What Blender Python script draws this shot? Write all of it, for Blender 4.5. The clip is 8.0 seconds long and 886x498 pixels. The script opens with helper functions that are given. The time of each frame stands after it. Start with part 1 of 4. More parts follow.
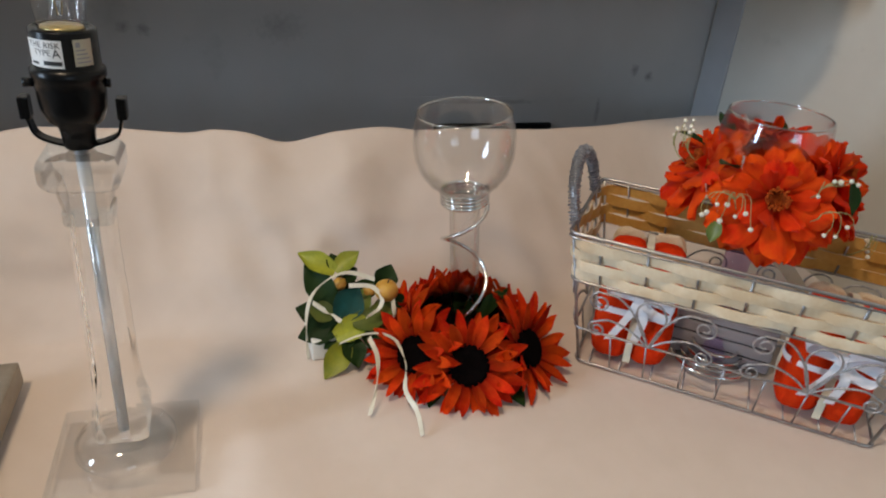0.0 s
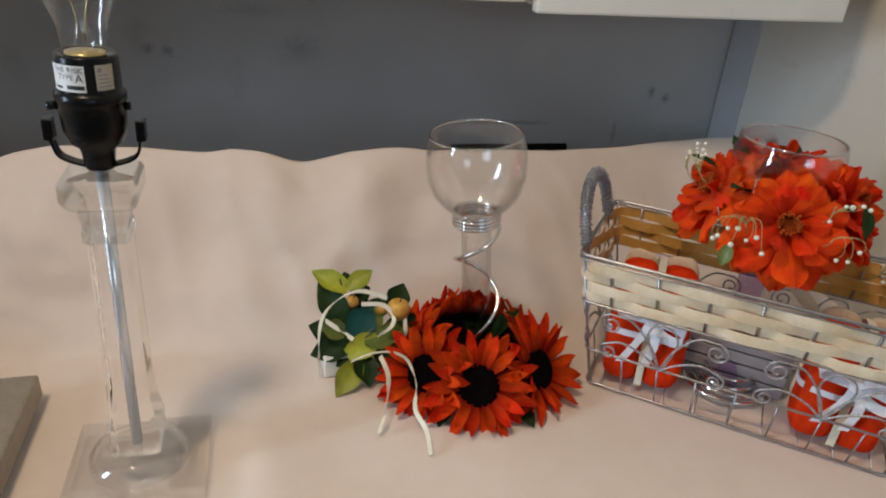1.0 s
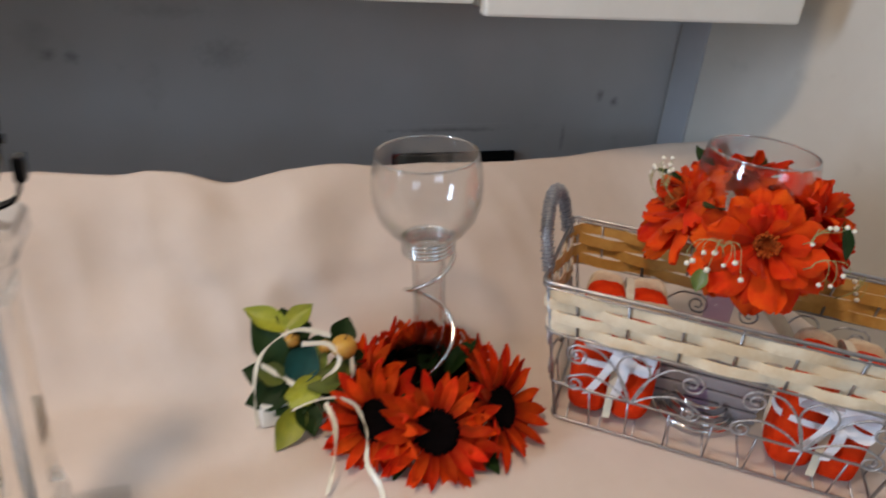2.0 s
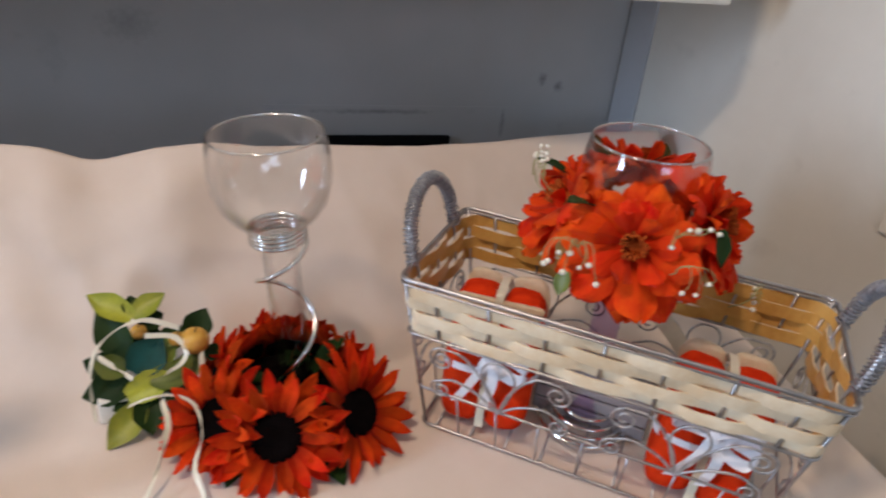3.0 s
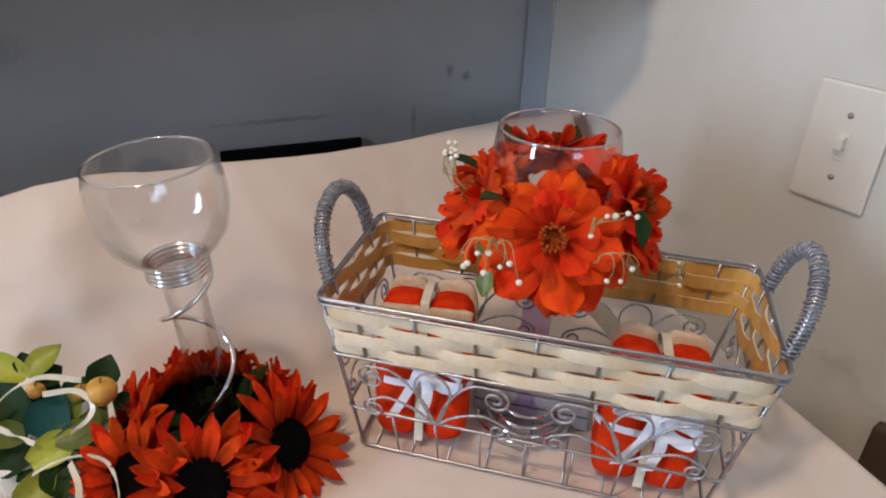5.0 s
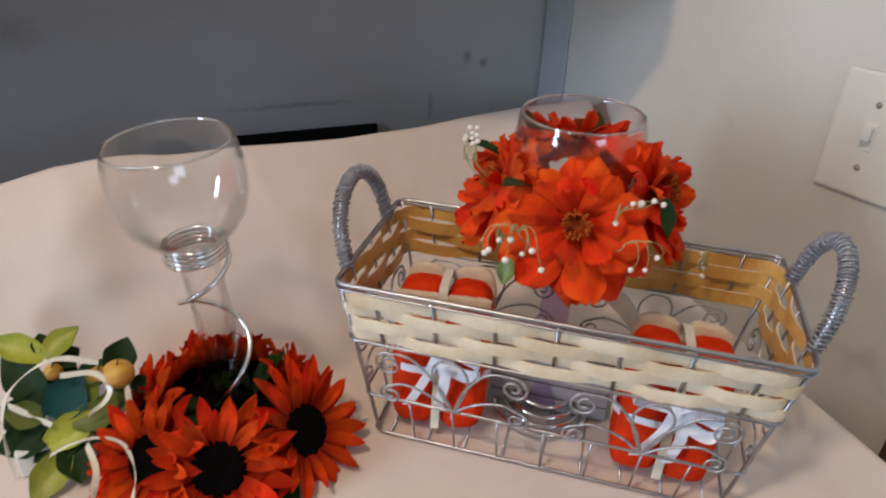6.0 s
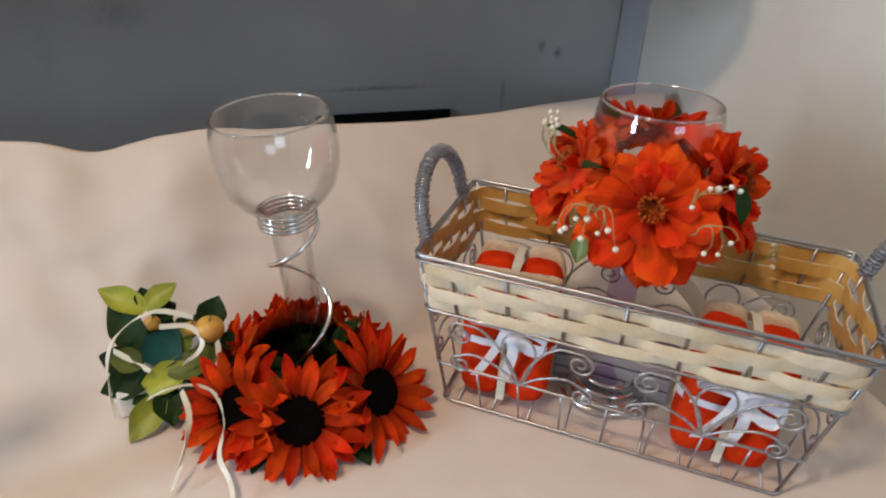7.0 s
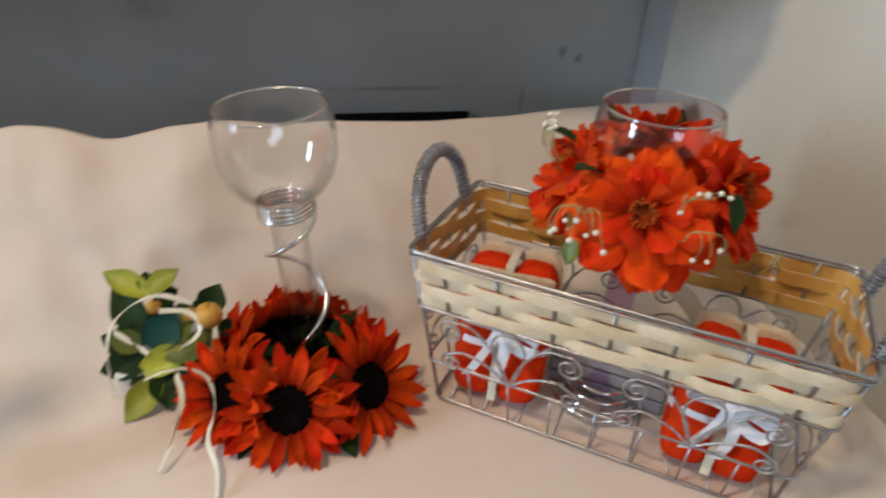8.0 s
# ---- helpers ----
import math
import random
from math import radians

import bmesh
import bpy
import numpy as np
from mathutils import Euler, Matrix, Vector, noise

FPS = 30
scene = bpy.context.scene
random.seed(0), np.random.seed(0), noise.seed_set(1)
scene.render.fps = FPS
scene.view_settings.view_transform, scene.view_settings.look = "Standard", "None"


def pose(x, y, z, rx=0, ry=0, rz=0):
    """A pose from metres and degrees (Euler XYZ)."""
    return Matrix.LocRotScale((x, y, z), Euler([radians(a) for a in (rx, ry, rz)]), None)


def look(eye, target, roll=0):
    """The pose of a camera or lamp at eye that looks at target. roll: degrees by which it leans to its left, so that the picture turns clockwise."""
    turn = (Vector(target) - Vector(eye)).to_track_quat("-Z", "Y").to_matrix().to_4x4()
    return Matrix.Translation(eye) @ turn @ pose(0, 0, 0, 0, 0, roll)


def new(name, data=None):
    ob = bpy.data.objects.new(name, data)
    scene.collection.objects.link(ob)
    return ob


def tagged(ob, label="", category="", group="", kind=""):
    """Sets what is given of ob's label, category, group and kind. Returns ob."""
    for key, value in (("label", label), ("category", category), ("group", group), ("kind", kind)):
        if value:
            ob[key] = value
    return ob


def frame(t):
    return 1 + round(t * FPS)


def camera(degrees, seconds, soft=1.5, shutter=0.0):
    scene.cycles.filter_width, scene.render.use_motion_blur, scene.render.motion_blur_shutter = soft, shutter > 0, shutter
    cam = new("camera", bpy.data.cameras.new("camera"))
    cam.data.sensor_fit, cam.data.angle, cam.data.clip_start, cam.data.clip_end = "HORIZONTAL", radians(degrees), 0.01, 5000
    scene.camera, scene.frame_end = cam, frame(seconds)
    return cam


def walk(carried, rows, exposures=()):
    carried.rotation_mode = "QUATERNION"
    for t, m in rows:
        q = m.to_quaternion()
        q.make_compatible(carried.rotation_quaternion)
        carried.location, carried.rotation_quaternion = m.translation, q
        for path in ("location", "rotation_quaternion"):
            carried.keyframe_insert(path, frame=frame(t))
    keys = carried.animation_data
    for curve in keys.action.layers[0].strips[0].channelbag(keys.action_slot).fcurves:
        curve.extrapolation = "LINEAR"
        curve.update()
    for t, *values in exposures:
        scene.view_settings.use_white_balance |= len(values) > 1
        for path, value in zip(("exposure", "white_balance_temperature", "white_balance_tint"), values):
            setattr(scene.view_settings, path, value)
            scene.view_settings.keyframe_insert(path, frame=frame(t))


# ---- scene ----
cam = camera(65.8, 8.0, soft=2.0, shutter=0.9)
PATH = [
    (0, (0.0088, 0.1067, 0.4125), (0.4895, 1.9734, -0.6479), 4.0),
    (0.5, (0.0033, 0.1111, 0.4191), (0.4917, 1.9734, -0.6468), 5.0),
    (1, (0.0154, 0.1012, 0.418), (0.4345, 2.0075, -0.5973), 3.7),
    (1.2, (0.0066, 0.1034, 0.4213), (0.451, 1.991, -0.6182), 4.4),
    (2.3, (0.0451, 0.1826, 0.4125), (0.693, 2.0251, -0.5984), 4.2),
    (2.5, (0.0781, 0.1804, 0.4125), (0.737, 2.0086, -0.6193), 4.3),
    (3, (0.1573, 0.1804, 0.4059), (0.7007, 2.0295, -0.6545), 5.6),
    (3.5, (0.1738, 0.187, 0.4059), (0.7755, 2.0251, -0.6435), 5.1),
    (4, (0.1804, 0.1903, 0.4037), (0.8635, 1.9877, -0.6666), 2.7),
    (4.5, (0.1793, 0.1958, 0.4037), (0.9174, 1.9745, -0.6611), 1.9),
    (6, (0.1738, 0.2079, 0.3982), (0.8756, 1.9822, -0.6974), 2.2),
    (6.5, (0.1496, 0.1991, 0.3949), (0.6534, 2.0031, -0.7612), 2.4),
    (7, (0.1496, 0.1881, 0.3993), (0.6864, 2.002, -0.7238), 2.5),
    (7.5, (0.1705, 0.1826, 0.3993), (0.7249, 2.0119, -0.6897), 3.0),
    (8, (0.1771, 0.176, 0.396), (0.6105, 2.0251, -0.7139), 3.3),
]
walk(cam, [(t, look(eye, target, roll)) for t, eye, target, roll in PATH], exposures=[(0.0, -0.34, 6900, 14), (1.2, -0.32, 6900, 14), (2.4, -0.18, 6800, 20), (4.5, -0.02, 6550, 19), (6.5, -0.10, 6700, 17), (8.0, -0.10, 7000, 13)])

# ---- light ----
world = bpy.data.worlds.new("world")
scene.world = world
world.use_nodes = True
world.node_tree.nodes["Background"].inputs[0].default_value = (0.75, 0.85, 1.0, 1)
world.node_tree.nodes["Background"].inputs[1].default_value = 0.05


def area_lamp(name, eye, target, sx, sy, watts, colour):
    data = bpy.data.lights.new(name, "AREA")
    data.shape, data.size, data.size_y, data.energy, data.color = "RECTANGLE", sx, sy, watts, colour
    ob = new(name, data)
    ob.matrix_world = look(eye, target)
    return ob


area_lamp("window_daylight", (-1.46, 0.10, 0.56), (0.3, 0.72, 0.22), 0.22, 0.80, 23.0, (0.56, 0.77, 1.0))
# cool fill added behind the camera to brighten the back wall and tint shadows
area_lamp("rear_fill_light", (0.70, -2.60, 0.75), (0.1, 1.0, 0.2), 1.0, 0.80, 13.0, (0.56, 0.77, 1.0))
area_lamp("ceiling_lamp_light", (-0.31, 0.16, 1.46), (0.06, 0.50, 0.0), 0.16, 0.16, 13.4, (1.0, 0.815, 0.60))


# ---- materials ----
def mat(name, a, b=None, rough=0.6, metal=0.0, scale=20.0, bump=0.0, bump_scale=None, vary=0.0, sheen=0.0, spec=0.5, trans=0.0, sss=0.0, root=None, scuff=0.0):
    """A surface whose colour drifts between a and b in two scales of noise, with fine relief. vary: brightness change from piece to piece."""
    m = bpy.data.materials.new(name)
    m.use_nodes = True
    nt = m.node_tree
    bs = nt.nodes["Principled BSDF"]
    b = b or tuple(c * 0.8 for c in a)
    co = nt.nodes.new("ShaderNodeTexCoord")
    n1, n2 = nt.nodes.new("ShaderNodeTexNoise"), nt.nodes.new("ShaderNodeTexNoise")
    n1.inputs["Scale"].default_value, n1.inputs["Detail"].default_value = scale, 3
    n2.inputs["Scale"].default_value, n2.inputs["Detail"].default_value = scale * 7, 4
    for n in (n1, n2):
        nt.links.new(co.outputs["Object"], n.inputs["Vector"])
    add = nt.nodes.new("ShaderNodeMath")
    add.operation = "MULTIPLY_ADD"
    nt.links.new(n2.outputs["Fac"], add.inputs[0])
    add.inputs[1].default_value = 0.4
    nt.links.new(n1.outputs["Fac"], add.inputs[2])
    ramp = nt.nodes.new("ShaderNodeValToRGB")
    ramp.color_ramp.elements[0].position, ramp.color_ramp.elements[1].position = 0.5, 0.9
    ramp.color_ramp.elements[0].color, ramp.color_ramp.elements[1].color = (*a, 1), (*b, 1)
    nt.links.new(add.outputs[0], ramp.inputs[0])
    out = ramp.outputs[0]
    if vary:
        info, hsv, mr = nt.nodes.new("ShaderNodeObjectInfo"), nt.nodes.new("ShaderNodeHueSaturation"), nt.nodes.new("ShaderNodeMapRange")
        mr.inputs["To Min"].default_value, mr.inputs["To Max"].default_value = 1 - vary, 1 + vary
        nt.links.new(info.outputs["Random"], mr.inputs["Value"])
        nt.links.new(mr.outputs[0], hsv.inputs["Value"])
        nt.links.new(out, hsv.inputs["Color"])
        if root:
            fr, mh = nt.nodes.new("ShaderNodeMath"), nt.nodes.new("ShaderNodeMapRange")
            fr.operation, fr.inputs[1].default_value = "PINGPONG", 0.14
            nt.links.new(info.outputs["Random"], fr.inputs[0])
            mh.inputs["From Max"].default_value, mh.inputs["To Min"].default_value, mh.inputs["To Max"].default_value = 0.14, 0.493, 0.506
            nt.links.new(fr.outputs[0], mh.inputs["Value"])
            nt.links.new(mh.outputs[0], hsv.inputs["Hue"])
        out = hsv.outputs[0]
    if scuff:
        n4, rp4, mx4 = nt.nodes.new("ShaderNodeTexNoise"), nt.nodes.new("ShaderNodeValToRGB"), nt.nodes.new("ShaderNodeMix")
        n4.inputs["Scale"].default_value, n4.inputs["Detail"].default_value = 11.0, 5
        nt.links.new(co.outputs["Object"], n4.inputs["Vector"])
        rp4.color_ramp.elements[0].position, rp4.color_ramp.elements[1].position = 0.64, 0.74
        nt.links.new(n4.outputs["Fac"], rp4.inputs[0])
        mx4.data_type = "RGBA"
        nt.links.new(rp4.outputs[0], mx4.inputs["Factor"])
        nt.links.new(out, mx4.inputs["A"])
        mx4.inputs["B"].default_value = (*(v * scuff for v in b), 1)
        out = mx4.outputs["Result"]
    if root:
        sep, mr2, mx = nt.nodes.new("ShaderNodeSeparateXYZ"), nt.nodes.new("ShaderNodeMapRange"), nt.nodes.new("ShaderNodeMix")
        mx.data_type = "RGBA"
        nt.links.new(co.outputs["Object"], sep.inputs[0])
        nt.links.new(sep.outputs[0], mr2.inputs["Value"])
        mr2.inputs["From Min"].default_value, mr2.inputs["From Max"].default_value = 0.0, root[0]
        nt.links.new(mr2.outputs[0], mx.inputs["Factor"])
        mx.inputs["A"].default_value = (*root[1], 1)
        nt.links.new(out, mx.inputs["B"])
        out = mx.outputs["Result"]
    nt.links.new(out, bs.inputs["Base Color"])
    bs.inputs["Roughness"].default_value, bs.inputs["Metallic"].default_value = rough, metal
    bs.inputs["Sheen Weight"].default_value, bs.inputs["Specular IOR Level"].default_value = sheen, spec
    bs.inputs["Transmission Weight"].default_value = trans
    if sss:
        bs.inputs["Subsurface Weight"].default_value, bs.inputs["Subsurface Radius"].default_value = sss, (0.01, 0.004, 0.002)
        bs.inputs["Subsurface Scale"].default_value = 0.3
    if root:
        tl, ms = nt.nodes.new("ShaderNodeBsdfTranslucent"), nt.nodes.new("ShaderNodeMixShader")
        nt.links.new(out, tl.inputs["Color"])
        ms.inputs[0].default_value = 0.44
        nt.links.new(bs.outputs[0], ms.inputs[1])
        nt.links.new(tl.outputs[0], ms.inputs[2])
        nt.links.new(ms.outputs[0], nt.nodes["Material Output"].inputs[0])
    if bump:
        bp = nt.nodes.new("ShaderNodeBump")
        bp.inputs["Strength"].default_value, bp.inputs["Distance"].default_value = 1.0, bump
        n3 = nt.nodes.new("ShaderNodeTexNoise")
        n3.inputs["Scale"].default_value, n3.inputs["Detail"].default_value = bump_scale or scale * 5, 3
        if root:
            mp = nt.nodes.new("ShaderNodeMapping")
            mp.inputs["Scale"].default_value = (0.12, 2.2, 1.0)
            nt.links.new(co.outputs["Object"], mp.inputs["Vector"])
            nt.links.new(mp.outputs[0], n3.inputs["Vector"])
        else:
            nt.links.new(co.outputs["Object"], n3.inputs["Vector"])
        nt.links.new(n3.outputs["Fac"], bp.inputs["Height"])
        nt.links.new(bp.outputs[0], bs.inputs["Normal"])
    return m


def thin_glass(name, tint=(1, 1, 1), power=4.0, base=0.03):
    """A thin wall of clear glass: what is behind shows straight through, and the gloss grows at grazing angles."""
    m = bpy.data.materials.new(name)
    m.use_nodes = True
    nt = m.node_tree
    nt.nodes.remove(nt.nodes["Principled BSDF"])
    mix, tr, gl, lw, pw, ma = (nt.nodes.new("ShaderNode" + k) for k in ("MixShader", "BsdfTransparent", "BsdfGlossy", "LayerWeight", "Math", "Math"))
    tr.inputs[0].default_value = (*tint, 1)
    gl.inputs["Roughness"].default_value = 0.015
    lw.inputs[0].default_value = 0.5
    pw.operation, ma.operation = "POWER", "MULTIPLY_ADD"
    pw.inputs[1].default_value, ma.inputs[1].default_value, ma.inputs[2].default_value = power, 0.75, base
    nt.links.new(lw.outputs["Facing"], pw.inputs[0])
    nt.links.new(pw.outputs[0], ma.inputs[0])
    nt.links.new(ma.outputs[0], mix.inputs[0])
    nt.links.new(tr.outputs[0], mix.inputs[1])
    nt.links.new(gl.outputs[0], mix.inputs[2])
    nt.links.new(mix.outputs[0], nt.nodes["Material Output"].inputs[0])
    return m


def add_marks(m, marks):
    """Dark scuffs on a wall that faces y: each has its place (x, z), its half width and height, and its strength."""
    nt = m.node_tree
    bs = nt.nodes["Principled BSDF"]
    out = bs.inputs["Base Color"].links[0].from_socket
    co, nz = nt.nodes.new("ShaderNodeTexCoord"), nt.nodes.new("ShaderNodeTexNoise")
    nz.inputs["Scale"].default_value, nz.inputs["Detail"].default_value = 130, 3
    nt.links.new(co.outputs["Object"], nz.inputs["Vector"])
    for x, z, rx, rz, strength in marks:
        mp, ln, ad, mr, mx = (nt.nodes.new("ShaderNode" + k) for k in ("Mapping", "VectorMath", "Math", "MapRange", "Mix"))
        mp.inputs["Location"].default_value, mp.inputs["Scale"].default_value = (-x / rx, 0, -z / rz), (1 / rx, 0, 1 / rz)
        nt.links.new(co.outputs["Object"], mp.inputs["Vector"])
        ln.operation = "LENGTH"
        nt.links.new(mp.outputs[0], ln.inputs[0])
        ad.operation, ad.inputs[1].default_value = "MULTIPLY_ADD", 1.6
        nt.links.new(nz.outputs["Fac"], ad.inputs[0])
        nt.links.new(ln.outputs["Value"], ad.inputs[2])
        mr.inputs["From Min"].default_value, mr.inputs["From Max"].default_value = 0.7, 1.9
        mr.inputs["To Min"].default_value, mr.inputs["To Max"].default_value = strength, 0.0
        nt.links.new(ad.outputs[0], mr.inputs["Value"])
        mx.data_type = "RGBA"
        nt.links.new(mr.outputs[0], mx.inputs["Factor"])
        nt.links.new(out, mx.inputs["A"])
        mx.inputs["B"].default_value = (0.05, 0.045, 0.04, 1)
        out = mx.outputs["Result"]
    nt.links.new(out, bs.inputs["Base Color"])


CLOTH = mat("cream_cotton", (0.73, 0.62, 0.54), (0.67, 0.56, 0.475), 0.85, scale=6, bump=0.00012, bump_scale=900, sheen=0.15, spec=0.2)
WALL = mat("grey_wall_paint", (0.45, 0.45, 0.45), (0.395, 0.39, 0.383), 0.42, scale=2.2, bump=0.0002, bump_scale=90, spec=0.5, scuff=0.9)
add_marks(WALL, ((0.531, 0.167, 0.007, 0.010, 0.7), (0.557, 0.158, 0.008, 0.009, 0.7), (0.011, 0.221, 0.034, 0.020, 0.3), (-0.179, 0.219, 0.010, 0.008, 0.5), (-0.156, 0.215, 0.009, 0.008, 0.55),
                 (0.481, 0.105, 0.004, 0.024, 0.5), (0.300, 0.120, 0.095, 0.004, 0.5), (0.44, 0.30, 0.03, 0.012, 0.25), (-0.05, 0.27, 0.05, 0.01, 0.2)))
WALL_R = mat("cream_wall_paint", (0.67, 0.64, 0.575), (0.61, 0.58, 0.515), 0.6, scale=4, bump=0.0004, bump_scale=60, spec=0.3, scuff=0.9)
PLAIN = mat("room_paint", (0.72, 0.70, 0.66), (0.66, 0.64, 0.60), 0.7, scale=2)
CEIL = mat("ceiling_paint", (0.75, 0.73, 0.68), None, 0.8, scale=2)
FLOORM = mat("floor_vinyl", (0.30, 0.24, 0.18), (0.22, 0.17, 0.12), 0.5, scale=5)
WHITEPAINT = mat("white_cabinet_paint", (0.78, 0.76, 0.70), (0.72, 0.70, 0.64), 0.4, scale=8, bump=0.0003, bump_scale=60)
STRIP = mat("pale_blue_grey", (0.46, 0.47, 0.49), (0.42, 0.43, 0.45), 0.4, scale=6, bump=0.0002, bump_scale=70)
PLATE = mat("ivory_plastic", (0.74, 0.70, 0.62), (0.70, 0.66, 0.58), 0.35, scale=10)
BLACK = mat("black_plastic", (0.003, 0.003, 0.0035), (0.005, 0.005, 0.005), 0.26, scale=40, spec=0.22)
BLACKSTRIP = mat("black_rubber", (0.004, 0.004, 0.004), (0.007, 0.007, 0.007), 0.9, scale=40, spec=0.1)
DARKWOOD = mat("dark_wood", (0.09, 0.05, 0.03), (0.05, 0.03, 0.018), 0.5, scale=14)
COUNTER = mat("counter_wood", (0.35, 0.25, 0.16), (0.28, 0.19, 0.12), 0.5, scale=9)
SILVER = mat("silver_wire", (0.50, 0.49, 0.50), (0.36, 0.36, 0.38), 0.36, 1.0, scale=60)
TWIST = mat("twisted_silver_wire", (0.62, 0.61, 0.62), (0.34, 0.34, 0.35), 0.42, 0.85, scale=260)
CHROME = mat("chrome", (0.82, 0.81, 0.80), (0.74, 0.73, 0.72), 0.12, 1.0, scale=20)
CREAMSPLIT = mat("cream_wood_split", (0.84, 0.72, 0.53), (0.72, 0.55, 0.35), 0.4, scale=35, bump=0.0005, bump_scale=160, vary=0.1)
TANSPLIT = mat("tan_wood_split", (0.70, 0.40, 0.11), (0.55, 0.27, 0.06), 0.32, scale=30, bump=0.0004, bump_scale=160)
PETAL = mat("rust_orange_silk", (0.88, 0.112, 0.011), (0.72, 0.052, 0.008), 0.85, scale=60, bump=0.0011, bump_scale=260, vary=0.3, spec=0.06, sheen=0.03, root=(0.018, (0.34, 0.014, 0.004)))
ZPETAL = mat("bright_orange_silk", (0.94, 0.135, 0.012), (0.84, 0.060, 0.010), 0.8, scale=50, bump=0.0014, bump_scale=200, vary=0.15, spec=0.06, sheen=0.08, root=(0.026, (0.78, 0.040, 0.006)))
SEED = mat("black_seed_disc", (0.002, 0.0015, 0.0015), (0.005, 0.003, 0.003), 0.9, scale=200, bump=0.0015, bump_scale=700, spec=0.03)
ZCENTRE = mat("rust_stamens", (0.52, 0.105, 0.018), (0.28, 0.035, 0.008), 0.9, scale=200, bump=0.001, bump_scale=500, spec=0.05)
LEAFDARK = mat("dark_green_leaf", (0.010, 0.027, 0.006), (0.016, 0.038, 0.008), 0.5, scale=50, bump=0.0003, bump_scale=250, vary=0.3, spec=0.12)
LEAFTEAL = mat("teal_green_leaf", (0.010, 0.075, 0.070), (0.012, 0.050, 0.040), 0.6, scale=50, spec=0.12)
LEAFLIME = mat("lime_leaf", (0.36, 0.36, 0.018), (0.22, 0.25, 0.015), 0.45, scale=50, bump=0.0003, bump_scale=250, vary=0.2)
LEAFMID = mat("olive_leaf", (0.15, 0.18, 0.02), (0.09, 0.125, 0.014), 0.45, scale=50, vary=0.2)
FRUIT = mat("yellow_fruit", (0.62, 0.36, 0.06), (0.50, 0.22, 0.04), 0.4, scale=40, spec=0.4)
RIBBON = mat("cream_satin", (0.74, 0.68, 0.54), (0.62, 0.56, 0.43), 0.32, scale=60, sheen=0.2)
WHITERIB = mat("white_satin", (0.86, 0.86, 0.90), (0.78, 0.78, 0.83), 0.35, scale=60, sheen=0.2)
WHITEBOX = mat("white_card", (0.80, 0.77, 0.70), (0.74, 0.71, 0.64), 0.6, scale=30)
REDTOWEL = mat("red_terry", (0.82, 0.058, 0.010), (0.66, 0.030, 0.006), 0.95, scale=70, bump=0.0012, bump_scale=900, sheen=0.0, spec=0.05)
CREAMTRIM = mat("cream_fluff", (0.80, 0.66, 0.46), (0.68, 0.52, 0.34), 0.95, scale=120, bump=0.002, bump_scale=700, sheen=0.4, spec=0.1)
BEAD = mat("pearl_bead", (0.80, 0.76, 0.64), (0.74, 0.68, 0.55), 0.25, scale=60)
STEMW = mat("pale_green_stem", (0.42, 0.40, 0.16), (0.32, 0.33, 0.12), 0.5, scale=60)
LAV = thin_glass("lavender_glass", (0.85, 0.73, 0.89))
CLEAR = thin_glass("clear_glass", (0.992, 0.992, 0.99), 3.0, 0.06)
STEMGLASS = thin_glass("stem_glass", (0.975, 0.975, 0.97), 1.5, 0.045)
LIP = thin_glass("glass_lip", (0.96, 0.96, 0.95), 1.5, 0.32)
CRYSTAL = mat("crystal", (0.985, 0.99, 0.985), (0.975, 0.98, 0.975), 0.0, trans=1.0)
FACET = thin_glass("crystal_facet", (0.99, 0.99, 0.985), 1.3, 0.12)
FOOT = thin_glass("crystal_foot", (0.99, 0.992, 0.99), 2.3, 0.075)
RODM = mat("satin_chrome_rod", (0.95, 0.95, 0.94), (0.85, 0.85, 0.85), 0.2, 0.5, scale=20)
CRYSTAL.node_tree.nodes["Principled BSDF"].inputs["IOR"].default_value = 1.16
HOBM = mat("brushed_steel", (0.34, 0.29, 0.23), (0.26, 0.22, 0.17), 0.42, 0.4, scale=30)
HOBPLATE = mat("cast_iron", (0.06, 0.058, 0.055), (0.09, 0.085, 0.08), 0.6, scale=50)
GREYBOX = mat("grey_card", (0.30, 0.29, 0.31), (0.24, 0.23, 0.25), 0.5, scale=20)
LABELW = mat("white_label", (0.75, 0.74, 0.72), None, 0.4, scale=30)
LABELS = mat("silver_label", (0.55, 0.50, 0.38), None, 0.35, 0.4, scale=30)
INK = mat("black_ink", (0.02, 0.02, 0.02), None, 0.5)
BRASS = mat("brass_cap", (0.55, 0.42, 0.20), None, 0.3, 1.0)


# ---- mesh helpers ----
def smooth(t):
    t = min(max(t, 0.0), 1.0)
    return t * t * (3 - 2 * t)


def thing(name, m, label, category, group="", kind=""):
    ob = new(name)
    ob.empty_display_size = 0.02
    ob.matrix_basis = m
    return tagged(ob, label, category, group, kind)


def mesh(name, verts, faces, smooth=True, mats=(), idx=None):
    me = bpy.data.meshes.new(name)
    me.from_pydata([tuple(v) for v in verts], [], faces)
    for m in mats:
        me.materials.append(m)
    if smooth:
        me.polygons.foreach_set("use_smooth", [True] * len(me.polygons))
    if idx:
        me.polygons.foreach_set("material_index", idx)
    me.update()
    return me


def part(name, me, material, parent=None, label="", m=None):
    if isinstance(me, bmesh.types.BMesh):
        b, me = me, bpy.data.meshes.new(name)
        b.to_mesh(me)
        b.free()
    if material and not me.materials:
        me.materials.append(material)
    ob = new(name, me)
    if parent:
        ob.parent = parent
    if m is not None:
        ob.matrix_basis = m
    if label:
        ob["label"] = label
    return ob


